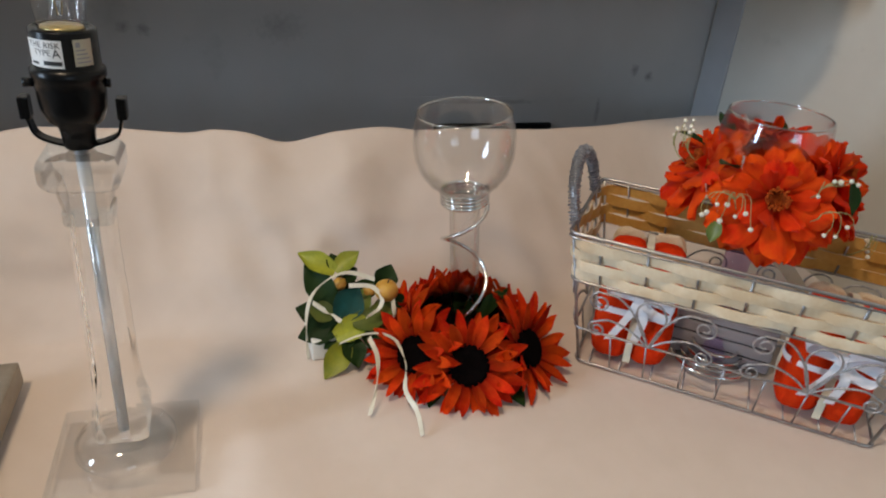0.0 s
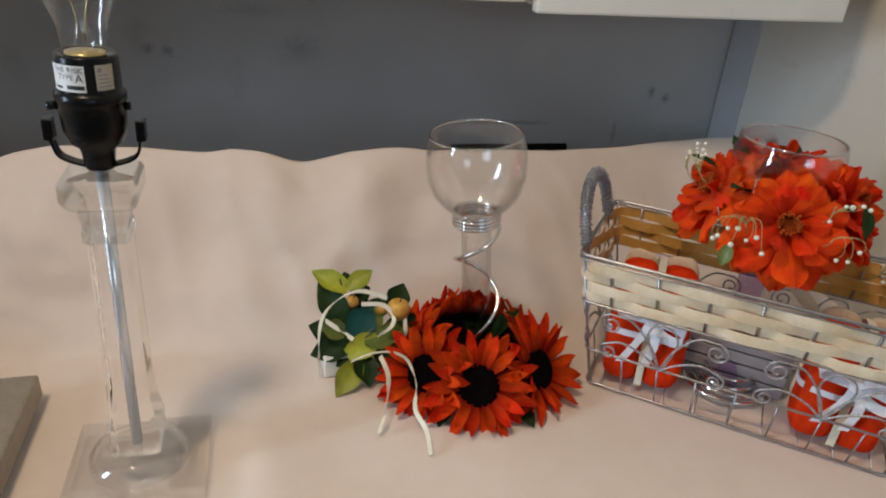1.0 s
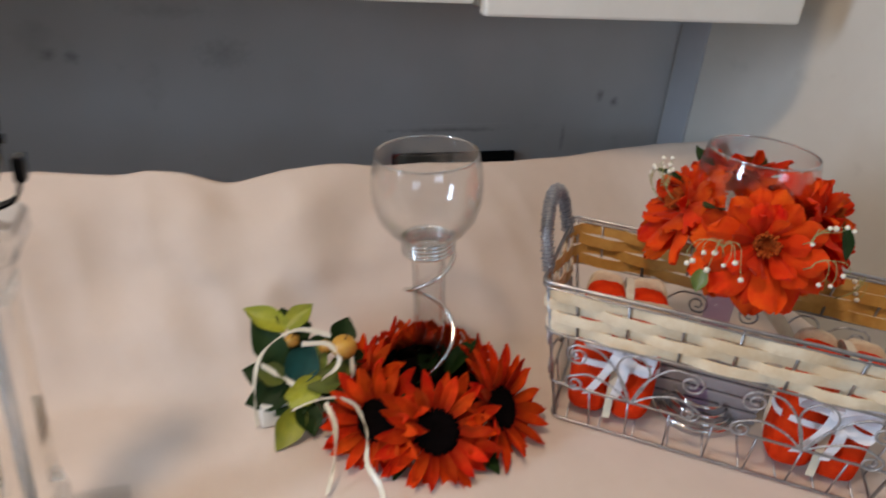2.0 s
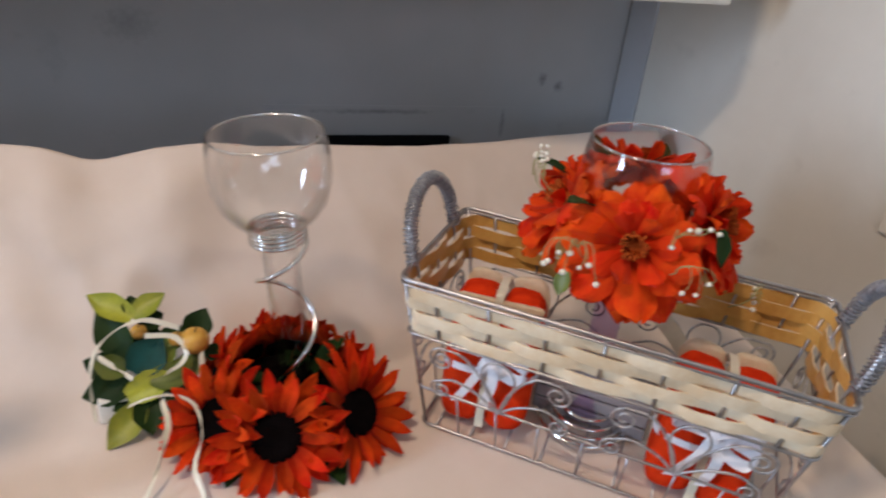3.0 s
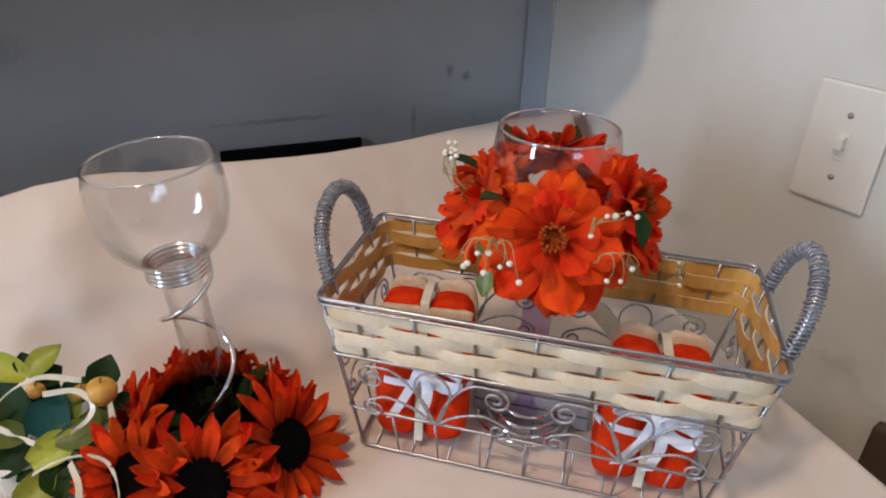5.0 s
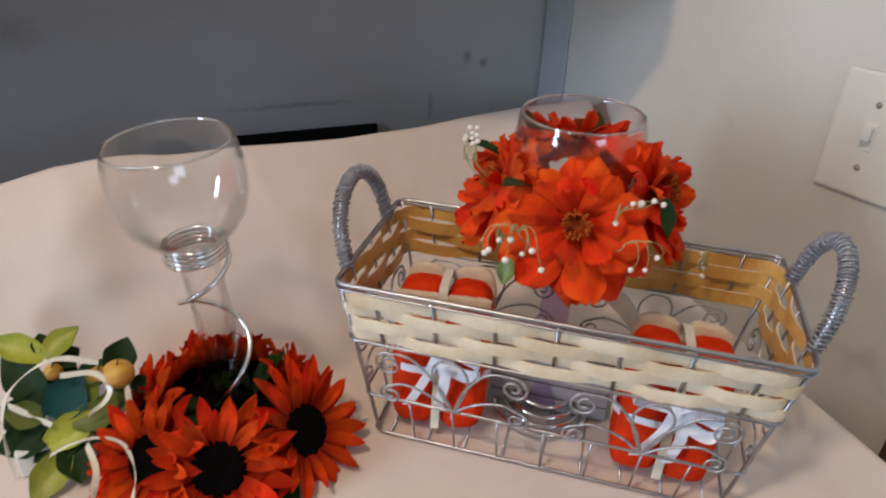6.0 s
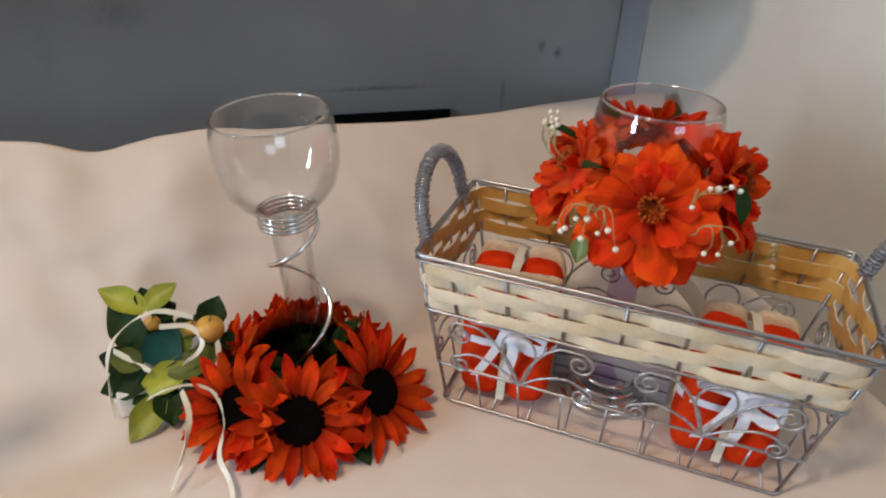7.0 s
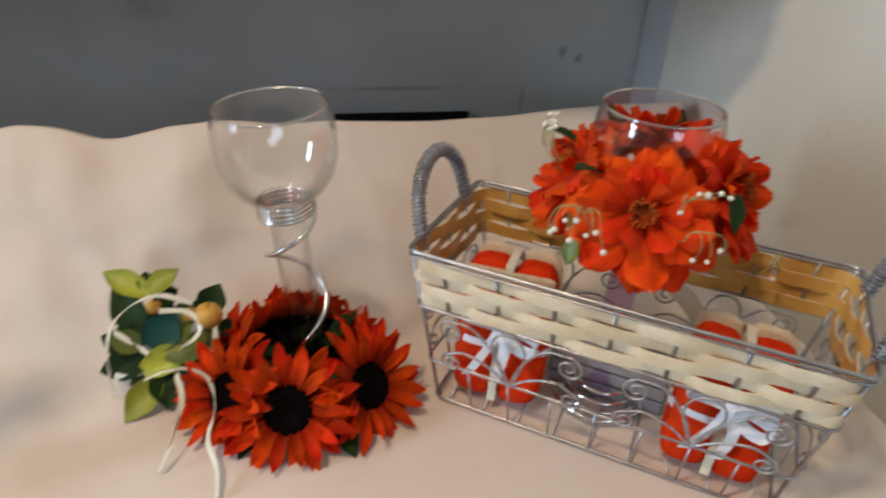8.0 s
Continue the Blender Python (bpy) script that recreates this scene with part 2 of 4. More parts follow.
def box(x0, y0, z0, x1, y1, z1, bevel=0.0, seg=2):
    b = bmesh.new()
    bmesh.ops.create_cube(b, size=1)
    for v in b.verts:
        v.co = ((x0 + x1) / 2 + v.co.x * (x1 - x0), (y0 + y1) / 2 + v.co.y * (y1 - y0), (z0 + z1) / 2 + v.co.z * (z1 - z0))
    if bevel:
        bmesh.ops.bevel(b, geom=b.edges[:], offset=bevel, segments=seg, affect="EDGES", profile=0.6)
    return b


def lathe(profile, n=48, name="turned"):
    """Turns a profile of (radius, height) round the z axis."""
    verts, faces = [], []
    for r, z in profile:
        for k in range(n):
            a = 2 * math.pi * k / n
            verts.append((r * math.cos(a), r * math.sin(a), z))
    for i in range(len(profile) - 1):
        for k in range(n):
            a, b2 = i * n + k, i * n + (k + 1) % n
            faces.append((a, b2, b2 + n, a + n))
    return mesh(name, verts, faces)


def curve_points(ctrl, n):
    """A smooth line through the control points (Catmull-Rom)."""
    p = [Vector(c) for c in ctrl]
    p = [p[0] * 2 - p[1]] + p + [p[-1] * 2 - p[-2]]
    out = []
    segs = len(p) - 3
    for k in range(n):
        f = k / (n - 1) * segs
        i = min(int(f), segs - 1)
        t = f - i
        a, b2, c, d = p[i:i + 4]
        out.append(0.5 * (2 * b2 + (c - a) * t + (2 * a - 5 * b2 + 4 * c - d) * t * t + (3 * b2 - a - 3 * c + d) * t ** 3))
    return out


def frames_along(pts, closed=False):
    pts = [Vector(p) for p in pts]
    n = len(pts)
    tang = []
    for i in range(n):
        a, b2 = (pts[i - 1], pts[(i + 1) % n]) if closed else (pts[max(i - 1, 0)], pts[min(i + 1, n - 1)])
        tang.append((b2 - a).normalized())
    up = Vector((0, 0, 1)) if abs(tang[0].z) < 0.9 else Vector((1, 0, 0))
    side = tang[0].cross(up).normalized()
    res = []
    for p, t in zip(pts, tang):
        side = (side - t * side.dot(t)).normalized()
        res.append((p, t, side, t.cross(side)))
    return res


def tube(pts, r, sides=6, closed=False, ripple=0.0, pitch=3, verts=None, faces=None):
    """A round wire along points; ripple gives the ridges of a twisted wire."""
    own = verts is None
    verts, faces = ([], []) if own else (verts, faces)
    fr = frames_along(pts, closed)
    base = len(verts)
    for i, (p, t, s, u) in enumerate(fr):
        rr = r(i / (len(fr) - 1)) if callable(r) else r
        for k in range(sides):
            a = 2 * math.pi * k / sides
            q = rr * (1 + ripple * math.cos(2 * (a - i * math.pi / pitch)))
            verts.append(p + s * (q * math.cos(a)) + u * (q * math.sin(a)))
    n = len(fr)
    for i in range(n if closed else n - 1):
        for k in range(sides):
            a, b2 = base + i * sides + k, base + i * sides + (k + 1) % sides
            c, d = base + ((i + 1) % n) * sides + (k + 1) % sides, base + ((i + 1) % n) * sides + k
            faces.append((a, b2, c, d))
    if not closed:
        faces.append(tuple(base + k for k in range(sides))[::-1])
        faces.append(tuple(base + (n - 1) * sides + k for k in range(sides)))
    return mesh("wire", verts, faces) if own else None


def ribbon(pts, widths, width, thick=0.0006, name="ribbon"):
    """A flat band along points; widths gives the direction across it at each point."""
    verts, faces = [], []
    n = len(pts)
    for i in range(n):
        p, w = Vector(pts[i]), Vector(widths[i]).normalized()
        t = (Vector(pts[min(i + 1, n - 1)]) - Vector(pts[max(i - 1, 0)])).normalized()
        nrm = t.cross(w).normalized() * (thick / 2)
        for s, q in ((-1, -1), (1, -1), (1, 1), (-1, 1)):
            verts.append(p + w * (s * width / 2) + nrm * q)
    for i in range(n - 1):
        for k in range(4):
            a, b2 = i * 4 + k, i * 4 + (k + 1) % 4
            faces.append((a, b2, b2 + 4, a + 4))
    faces += [(3, 2, 1, 0), tuple((n - 1) * 4 + k for k in range(4))]
    return mesh(name, verts, faces, False)


def blade(length, width, cup, droop, tip=1.0, nx=6, ny=4, wave=0.0, base=0.25, thick=0.0005, seed=0):
    """A petal or leaf along +x, curved and cupped, that ends in a point; a tip over 1 is fuller."""
    rnd = random.Random(seed)
    verts, faces = [], []
    ph = rnd.random() * 6
    for lay in (1, -1):
        for i in range(nx + 1):
            t = i / nx
            w = (base + (1 - base) * math.sin(math.pi * min(t * 0.9 + 0.05, 1)) ** 0.8) if t < 0.55 else (1 - ((t - 0.55) / 0.45) ** (1.6 if tip > 1 else 1.25)) ** (0.72 if tip > 1 else 0.9)
            w = max(w, 0.04) * width / 2
            for j in range(ny + 1):
                s = j / ny * 2 - 1
                z = cup * (s * s) * w * 2 + droop * t * t * length + wave * math.sin(6 * t + 3 * s + ph) * length * t
                verts.append((t * length, s * w, z + lay * thick / 2))
    m = (nx + 1) * (ny + 1)
    for lay in (0, 1):
        for i in range(nx):
            for j in range(ny):
                a = lay * m + i * (ny + 1) + j
                f = (a, a + ny + 1, a + ny + 2, a + 1)
                faces.append(f if lay == 1 else f[::-1])
    return mesh("petal", verts, faces)


def facing(p, direction, spin=0.0):
    """A frame at p whose z axis looks along direction."""
    return Matrix.Translation(p) @ Vector(direction).to_track_quat("Z", "Y").to_matrix().to_4x4() @ Matrix.Rotation(spin, 4, "Z")


def structure(name, bm, material, label, category, m=None):
    ob = part(name, bm, material, None, "", m)
    return tagged(ob, label, category, "", "structure")


# ---- the room ----
WY = 1.053          # face of the wall behind the counter
CORNER = (0.644, WY)
RW = pose(CORNER[0], CORNER[1], 0, 0, 0, -(90 - 14.8))   # local x runs along the side wall towards the camera, local y out of the wall into its thickness
FLOOR_Z, CEIL_Z = -0.9, 1.5

structure("floor", box(-1.62, -2.75, FLOOR_Z - 0.05, 1.7, 1.173, FLOOR_Z), FLOORM, "brown vinyl kitchen floor", "floor")
structure("ceiling", box(-1.62, -2.75, CEIL_Z, 1.7, 1.173, CEIL_Z + 0.05), CEIL, "plain white painted ceiling", "ceiling")
structure("wall_north", box(-1.62, WY, FLOOR_Z, 0.80, WY + 0.12, CEIL_Z), WALL, "smooth grey painted wall behind the counter", "wall")
structure("wall_east", box(0.0, 0.0, FLOOR_Z, 3.78, 0.12, CEIL_Z), WALL_R, "cream painted side wall with a light switch", "wall", RW)


def joined(boxes):
    """Several boxes as one mesh."""
    first = boxes[0]
    for b0 in boxes[1:]:
        tmp = bpy.data.meshes.new("tmp")
        b0.to_mesh(tmp)
        b0.free()
        first.from_mesh(tmp)
        bpy.data.meshes.remove(tmp)
    return first


def window(name, m, width, z0, z1):
    """A white window in an opening 0.12 m deep: x runs along the wall from 0, y into the wall."""
    win = thing(name, m, "unseen white framed kitchen window letting in daylight", "window", kind="structure")
    part("window_sill", box(0, -0.03, z0, width, 0.12, z0 + 0.025, 0.004), WHITEPAINT, win)
    for x0, x1, a, b0 in ((0, 0.05, z0 + 0.025, z1), (width - 0.05, width, z0 + 0.025, z1), (0.05, width - 0.05, z1 - 0.05, z1)):
        part("window_frame", box(x0, 0.055, a, x1, 0.10, b0, 0.003), WHITEPAINT, win)


WX, WY0, WY1, WZ0, WZ1 = -1.5, -0.20, 0.40, 0.12, 1.12
structure("wall_west", joined([box(WX - 0.12, -2.65, FLOOR_Z, WX, WY0, CEIL_Z), box(WX - 0.12, WY1, FLOOR_Z, WX, WY + 0.1, CEIL_Z), box(WX - 0.12, WY0, FLOOR_Z, WX, WY1, WZ0), box(WX - 0.12, WY0, WZ1, WX, WY1, CEIL_Z)]),
          PLAIN, "plain painted wall with a window opening", "wall")
window("window_1", pose(WX, WY0, 0, 0, 0, 90), WY1 - WY0, WZ0, WZ1)
# opening and window behind the camera, unseen, added to house the rear fill
SX0, SX1, SZ0, SZ1 = 0.12, 1.28, 0.28, 1.24
structure("wall_south", joined([box(-1.62, -2.75, FLOOR_Z, SX0, -2.63, CEIL_Z), box(SX1, -2.75, FLOOR_Z, 1.7, -2.63, CEIL_Z), box(SX0, -2.75, FLOOR_Z, SX1, -2.63, SZ0), box(SX0, -2.75, SZ1, SX1, -2.63, CEIL_Z)]),
          PLAIN, "plain painted wall behind the camera", "wall")
window("fill_light_window", pose(SX1, -2.63, 0, 0, 0, 180), SX1 - SX0, SZ0, SZ1)
cl = thing("ceiling_light", pose(-0.31, 0.16, CEIL_Z), "flat round white ceiling light", "ceiling light")
part("base", lathe([(0.0, -0.001), (0.16, -0.001), (0.16, -0.025), (0.0, -0.025)], 32), WHITEPAINT, cl)

# unseen low block, added to keep the window daylight off the left cloth
structure("daylight_blocker", box(-0.90, 0.365, FLOOR_Z, -0.82, WY - 0.002, 0.41, 0.004), PLAIN, "plain low block out of view, added to shade the left of the cloth", "wall")
# thin upright strip, a little paler and bluer than the grey wall
structure("corner_strip", box(0.004, -0.004, -0.05, 0.050, -0.0003, 1.05, 0.0012), STRIP, "pale blue grey strip beside the wall corner", "trim", RW)

# faint raised repair panel on the grey wall
structure("wall_patch", box(0.158, WY - 0.0008, -0.1, 0.500, WY + 0.002, 0.128), WALL, "flush grey panel on the grey wall", "panel")
strip = part("black_strip", box(0.224, WY - 0.012, 0.072, 0.405, WY - 0.003, 0.089, 0.002), BLACKSTRIP)
tagged(strip, "narrow black rubber strip lying against the grey wall", "strip")

# light switch on the side wall
SWX = 0.441
sw = thing("light_switch", RW @ pose(SWX, 0, 0.188), "ivory wall switch plate with a toggle", "light switch")
part("plate", box(-0.036, -0.005, -0.058, 0.036, -0.0003, 0.058, 0.003), PLATE, sw)
part("toggle", box(-0.0042, -0.014, -0.002, 0.0042, -0.004, 0.011, 0.002), PLATE, sw)
part("toggle_slot", box(-0.006, -0.0062, -0.013, 0.006, -0.0045, 0.013, 0.001), PLATE, sw)
for z in (-0.03, 0.03):
    part("screw", lathe([(0.0, 0.0016), (0.0022, 0.0012), (0.003, 0.0)], 12), HOBM, sw, "", pose(0, -0.0052, z, 90, 0, 0))
structure("trim", box(0.557, -0.02, FLOOR_Z, 0.645, -0.003, -0.060, 0.004), DARKWOOD, "dark stained wood trim low on the side wall", "trim", RW)

# wall cabinets
for name, x0, x1, z0, y0 in (("wall_cabinet", -0.70, 0.241, 0.324, 0.800), ("wall_cabinet", 0.247, 0.609, 0.314, 0.796)):
    cb = thing(name, pose(0, 0, 0), "white painted kitchen wall cabinet with a plain door", "cabinet", "wall cabinets")
    part("body", box(x0, y0 + 0.02, z0 + 0.006, x1, WY - 0.002, 1.05, 0.002), WHITEPAINT, cb)
    n = 2 if x1 - x0 > 0.6 else 1
    for k in range(n):
        a = x0 + (x1 - x0) * k / n
        part("door", box(a + 0.002, y0, z0, a + (x1 - x0) / n - 0.002, y0 + 0.018, 1.05, 0.003), WHITEPAINT, cb)

# counter below the cloth
ct = thing("counter", pose(0, 0, FLOOR_Z), "wooden kitchen counter hidden below a cloth", "counter")
part("body", box(-0.815, 0.42, 0.0, 0.628, WY - 0.005, 0.865), COUNTER, ct)
part("worktop", box(-0.815, 0.39, 0.866, 0.634, WY - 0.005, 0.895, 0.004), COUNTER, ct)


# ---- tablecloth ----
def ridge_y(x):
    return 0.80 + 0.20 * smooth((x + 0.05) / 0.75) * 0.62


def ridge_z(x):
    z = 0.1672 - 0.028 * smooth((x - 0.0) / 0.42)
    z -= 0.017 * math.exp(-((x - 0.0) / 0.035) ** 2)
    z -= 0.007 * math.exp(-((x - 0.06) / 0.045) ** 2)
    return z + 0.003 * math.sin(x * 31 + 1) * smooth((-x - 0.05) / 0.1)


def edge_x(y):
    return 0.640 + 0.006 * (y - 0.3)


def cloth_z(x, y):
    yr, h = ridge_y(x), ridge_z(x)
    y0 = yr - 0.13 - 0.02 * math.sin(5 * x)
    t = (y - y0) / (yr - y0)
    z = h * (0.35 * smooth(t) + 0.65 * max(0, min(t, 1)) ** 1.6) if t < 1 else h
    up = smooth(t * 1.4) * (1 - smooth((t - 0.75) / 0.25) * 0.7)
    left = smooth((0.30 - x) / 0.35)
    z += up * (0.25 + 0.75 * left) * (0.009 * math.sin(24 * x + 9 * y + 2 * noise.noise((x * 5, y * 5, 1))) + 0.005 * math.sin(57 * x - 22 * y + 1.3))
    z += 0.016 * up * left * noise.noise((x * 9, y * 7, 0.3))
    for s0, f0, k0 in ((0.0110, 8.0, 3.1), (0.0066, 19.0, 7.7)):
        z += up * s0 * (0.35 + 0.65 * left) * (1 - 2.2 * abs(noise.noise((x * f0 + 0.6 * y * f0, y * f0 * 0.55 - 0.4 * x * f0, k0))))
    # soft creases on the flat part beside the lamp
    flat = smooth((0.10 - x) / 0.2) * smooth((0.7 - y) / 0.1)
    z += flat * 0.0046 * (1 + math.sin(48 * (x + 0.35 * y) + 2.0 * noise.noise((x * 6, y * 6, 2)))) * smooth((x + 0.08) / 0.06)
    z += 0.0008 * (1 + noise.noise((x * 14, y * 14, 5)))
    return z


def build_cloth():
    xs = list(np.linspace(-0.81, -0.42, 22)) + list(np.linspace(-0.41, 0.636, 190))
    ys = list(np.linspace(0.372, 0.64, 54)) + list(np.linspace(0.645, 1.0, 100))
    verts, faces = [], []
    cols = len(xs) + 8
    for r in range(-6, len(ys) + 6):
        y = ys[min(max(r, 0), len(ys) - 1)]
        for c in range(cols):
            x = xs[min(c, len(xs) - 1)]
            if x > 0.3:
                x = 0.3 + (x - 0.3) * (edge_x(y) - 0.3) / 0.336
            yr = ridge_y(x)
            yy = y
            # the last rows bend over the ridge and hang behind it
            f = (y - 0.645) / (1.0 - 0.645)
            if y > 0.645:
                yy = 0.645 + f * (yr + 0.012 - 0.645)
            z = cloth_z(x, min(yy, yr))
            if yy > yr:
                z -= ((yy - yr) / 0.012) ** 2 * 0.006
            # shallow wrinkles in the part that leans against the wall
            lean = smooth(z / 0.05) * (1 - smooth((f - 0.72) / 0.25)) * (0.45 + 0.55 * smooth((0.30 - x) / 0.35)) if y > 0.645 else 0.0
            yy -= lean * (0.007 * noise.noise((x * 5 + z * 14, z * 7 - x * 9, 2.2)) + 0.004 * (1 - 2.4 * abs(noise.noise((x * 13 + z * 12, z * 10 - x * 6, 4.1)))) + 0.003 * noise.noise((x * 26, z * 40, 1.7)))
            if r >= len(ys):
                k = r - len(ys) + 1
                yy, z = yr + 0.012 + 0.002 * k, z - 0.022 * k
            if r < 0:
                z -= 0.03 * -r
                yy = 0.372 - 0.004 * min(-r, 2) + 0.004 * math.sin(30 * x) * (-r) / 6
            if c >= len(xs):
                k = c - len(xs) + 1
                x += 0.002 + 0.0015 * k
                z -= 0.004 + 0.026 * (k - 1)
            verts.append((x, yy, z))
    n = cols
    for r in range(len(ys) + 12 - 1):
        for c in range(cols - 1):
            a = r * n + c
            faces.append((a, a + 1, a + n + 1, a + n))
    me = mesh("tablecloth", verts, faces)
    me.materials.append(CLOTH)
    ob = new("tablecloth", me)
    so = ob.modifiers.new("thickness", "SOLIDIFY")
    so.thickness, so.offset = 0.0012, -1
    return tagged(ob, "cream cotton cloth draped over the counter and raised at the back", "tablecloth")


build_cloth()


# ---- glass candle holder with wire spiral ----
GOB = Vector((0.168, 0.640, 0.003))


def candle_holder(at):
    th = thing("candle_holder", pose(at.x + 0.009, at.y + 0.008, at.z, 0, -4.5, 0), "clear glass bowl on a stem wound with chrome wire", "candle holder")
    outer = [(0.0125, 0.012), (0.0138, 0.03), (0.0138, 0.145), (0.0155, 0.151), (0.0175, 0.156), (0.023, 0.163), (0.032, 0.171), (0.0392, 0.181), (0.0435, 0.195), (0.0445, 0.205), (0.0444, 0.2125), (0.0438, 0.2195), (0.0427, 0.2262), (0.0412, 0.2320), (0.0408, 0.2335)]
    rim = [(0.0410, 0.2347), (0.0402, 0.2352), (0.0395, 0.2346)]
    inner = [(r - 0.0016, z + 0.0006) for r, z in outer[4:][::-1]] + [(0.006, 0.158), (0.0, 0.157)]
    part("glass_bowl", lathe(outer[2:] + rim + inner, 64), CLEAR, th)
    part("stem", lathe(outer[:3], 40), STEMGLASS, th, "clear glass tube")
    lip = [(0.0403 * math.cos(q), 0.0403 * math.sin(q), 0.2342) for q in np.linspace(0, 2 * math.pi, 64, endpoint=False)]
    part("lip", tube(lip, 0.0010, 8, True), LIP, th)
    pts = []
    for k in range(4 * 24):
        a = -k / 24 * 2 * math.pi
        pts.append((0.0208 * math.cos(a), 0.0208 * math.sin(a), 0.1635 - 0.0035 * k / 24))
    z0 = 0.1635 - 0.0140
    for k in range(1, 73):
        f = k / 72
        a = -(2.2 * f - 0.75 * f * f) * 2 * math.pi
        pts.append((0.0208 * math.cos(a), 0.0208 * math.sin(a), z0 - (z0 - 0.012) * f))
    part("wire_spiral", tube(pts, 0.0019, 8), CHROME, th, "polished chrome wire")
    return th


candle_holder(GOB)

# ---- sunflower wreath ----
SUN_PETALS = [blade(0.034, 0.0106, 0.22, 0.04, 1.5, 8, 4, 0.035, 0.35, seed=k) for k in range(5)]
SUN_INNER = [blade(0.029, 0.0100, 0.26, 0.14, 1.5, 8, 4, 0.035, 0.35, seed=k + 9) for k in range(4)]
for me in SUN_PETALS + SUN_INNER:
    me.materials.append(PETAL)


def disc_mesh(r, h):
    prof = [(0.0, h * 0.72), (r * 0.35, h * 0.8), (r * 0.7, h), (r * 0.93, h * 0.7), (r, 0.0), (r * 0.8, -0.004), (0.0, -0.006)]
    return lathe(prof, 28)


SUN_DISC = disc_mesh(0.0186, 0.006)


def sunflower(parent, p, direction, size, rnd):
    d = part("sunflower", SUN_DISC, SEED, parent, "rust orange silk sunflower with a black centre", facing(p, direction, rnd.random() * 6) @ Matrix.Scale(size, 4))
    for layer, (n, r0, meshes, pitch) in enumerate(((18, 0.0155, SUN_PETALS, 3), (15, 0.0150, SUN_INNER, 20))):
        for k in range(n):
            a = 2 * math.pi * (k + 0.5 * layer) / n + rnd.uniform(-0.09, 0.09)
            m = Matrix.Rotation(a, 4, "Z") @ Matrix.Translation((r0, 0, 0.001 + 0.0018 * layer)) @ Matrix.Rotation(-radians(pitch + rnd.uniform(-11, 11)), 4, "Y") @ Matrix.Rotation(rnd.uniform(-0.35, 0.35), 4, "X")
            part("petal", rnd.choice(meshes), None, d, "", m @ Matrix.Scale(rnd.uniform(0.86, 1.1), 4))
    return d


WREATH = thing("sunflower_wreath", pose(GOB.x, GOB.y, 0.002), "ring of rust orange silk sunflowers with black centres on the cloth", "flower wreath")
ringp = [(0.040 * math.cos(a), 0.040 * math.sin(a) - 0.012, 0.013) for a in np.linspace(0, 2 * math.pi, 40, endpoint=False)]
part("wreath_ring", tube(ringp, 0.0115, 10, True), SEED, WREATH, "black foam ring")
rnd = random.Random(4)
part("foam_dome", lathe([(0.0, 0.022), (0.012, 0.0215), (0.028, 0.019), (0.040, 0.013), (0.046, 0.004), (0.0, 0.004)], 32), SEED, WREATH, "black foam core", pose(0, -0.006, 0))
for ang, rad, z, tilt, size in ((-98, 0.074, 0.029, 52, 1.08), (-47, 0.074, 0.027, 55, 1.08), (-137, 0.072, 0.027, 52, 1.02), (-2, 0.054, 0.020, 58, 0.94), (42, 0.045, 0.020, 62, 0.98), (88, 0.042, 0.020, 62, 1.0), (136, 0.045, 0.021, 60, 1.0), (184, 0.056, 0.024, 54, 1.0)):
    a = radians(ang)
    out = Vector((math.cos(a), math.sin(a), 0))
    sunflower(WREATH, out * rad + Vector((0, 0, z)), out * math.sin(radians(tilt)) + Vector((0, 0, math.cos(radians(tilt)))), size, rnd)
WLEAF = [blade(0.042, 0.022, 0.12, -0.12, 1.0, 6, 4, 0.02, 0.3, seed=k + 40) for k in range(3)]
for me in WLEAF:
    me.materials.append(LEAFDARK)
for ang, rad, z, up in ((-70, 0.066, 0.006, 0), (-118, 0.060, 0.006, 0), (-28, 0.062, 0.010, 5), (-165, 0.056, 0.010, 5), (8, 0.022, 0.024, 56), (-60, 0.014, 0.022, 6), (-140, 0.016, 0.022, 6), (178, 0.016, 0.022, 14), (70, 0.016, 0.022, 10)):
    m = Matrix.Rotation(radians(ang), 4, "Z") @ Matrix.Translation((rad, 0, z)) @ Matrix.Rotation(-radians(up), 4, "Y")
    part("leaf", rnd.choice(WLEAF), None, WREATH, "", m)

# ---- leaf and fruit favour ----
FAV = thing("leaf_favour", pose(0.055, 0.662, 0.003), "white card box topped with silk leaves, small fruit and curled ribbon", "table favour")
part("box", box(-0.034, -0.030, 0.0, 0.022, 0.018, 0.022, 0.0015), WHITEBOX, FAV, "", pose(0, 0, 0, 0, 0, 6))
LEAFMATS = {"dark": LEAFDARK, "lime": LEAFLIME, "teal": LEAFTEAL, "mid": LEAFMID}


def leaf_between(parent, kind, p, q, width, seed):
    """A cupped leaf from its stalk p to its tip q, its face turned up and forward."""
    p, q = Vector(p), Vector(q)
    x = (q - p).normalized()
    r0 = random.Random(seed)
    nrm = Vector((r0.uniform(-0.3, 0.3), -0.72 + r0.uniform(-0.2, 0.2), 0.62))
    y = nrm.cross(x).normalized()
    z = x.cross(y)
    m = Matrix.Translation(p) @ Matrix((x, y, z)).transposed().to_4x4()
    me = blade((q - p).length * 1.12, width, 0.16, -0.10, 1.0, 9, 6, 0.02, 0.35, 0.0006, seed)
    return part("leaf", me, LEAFMATS[kind], parent, "", m)


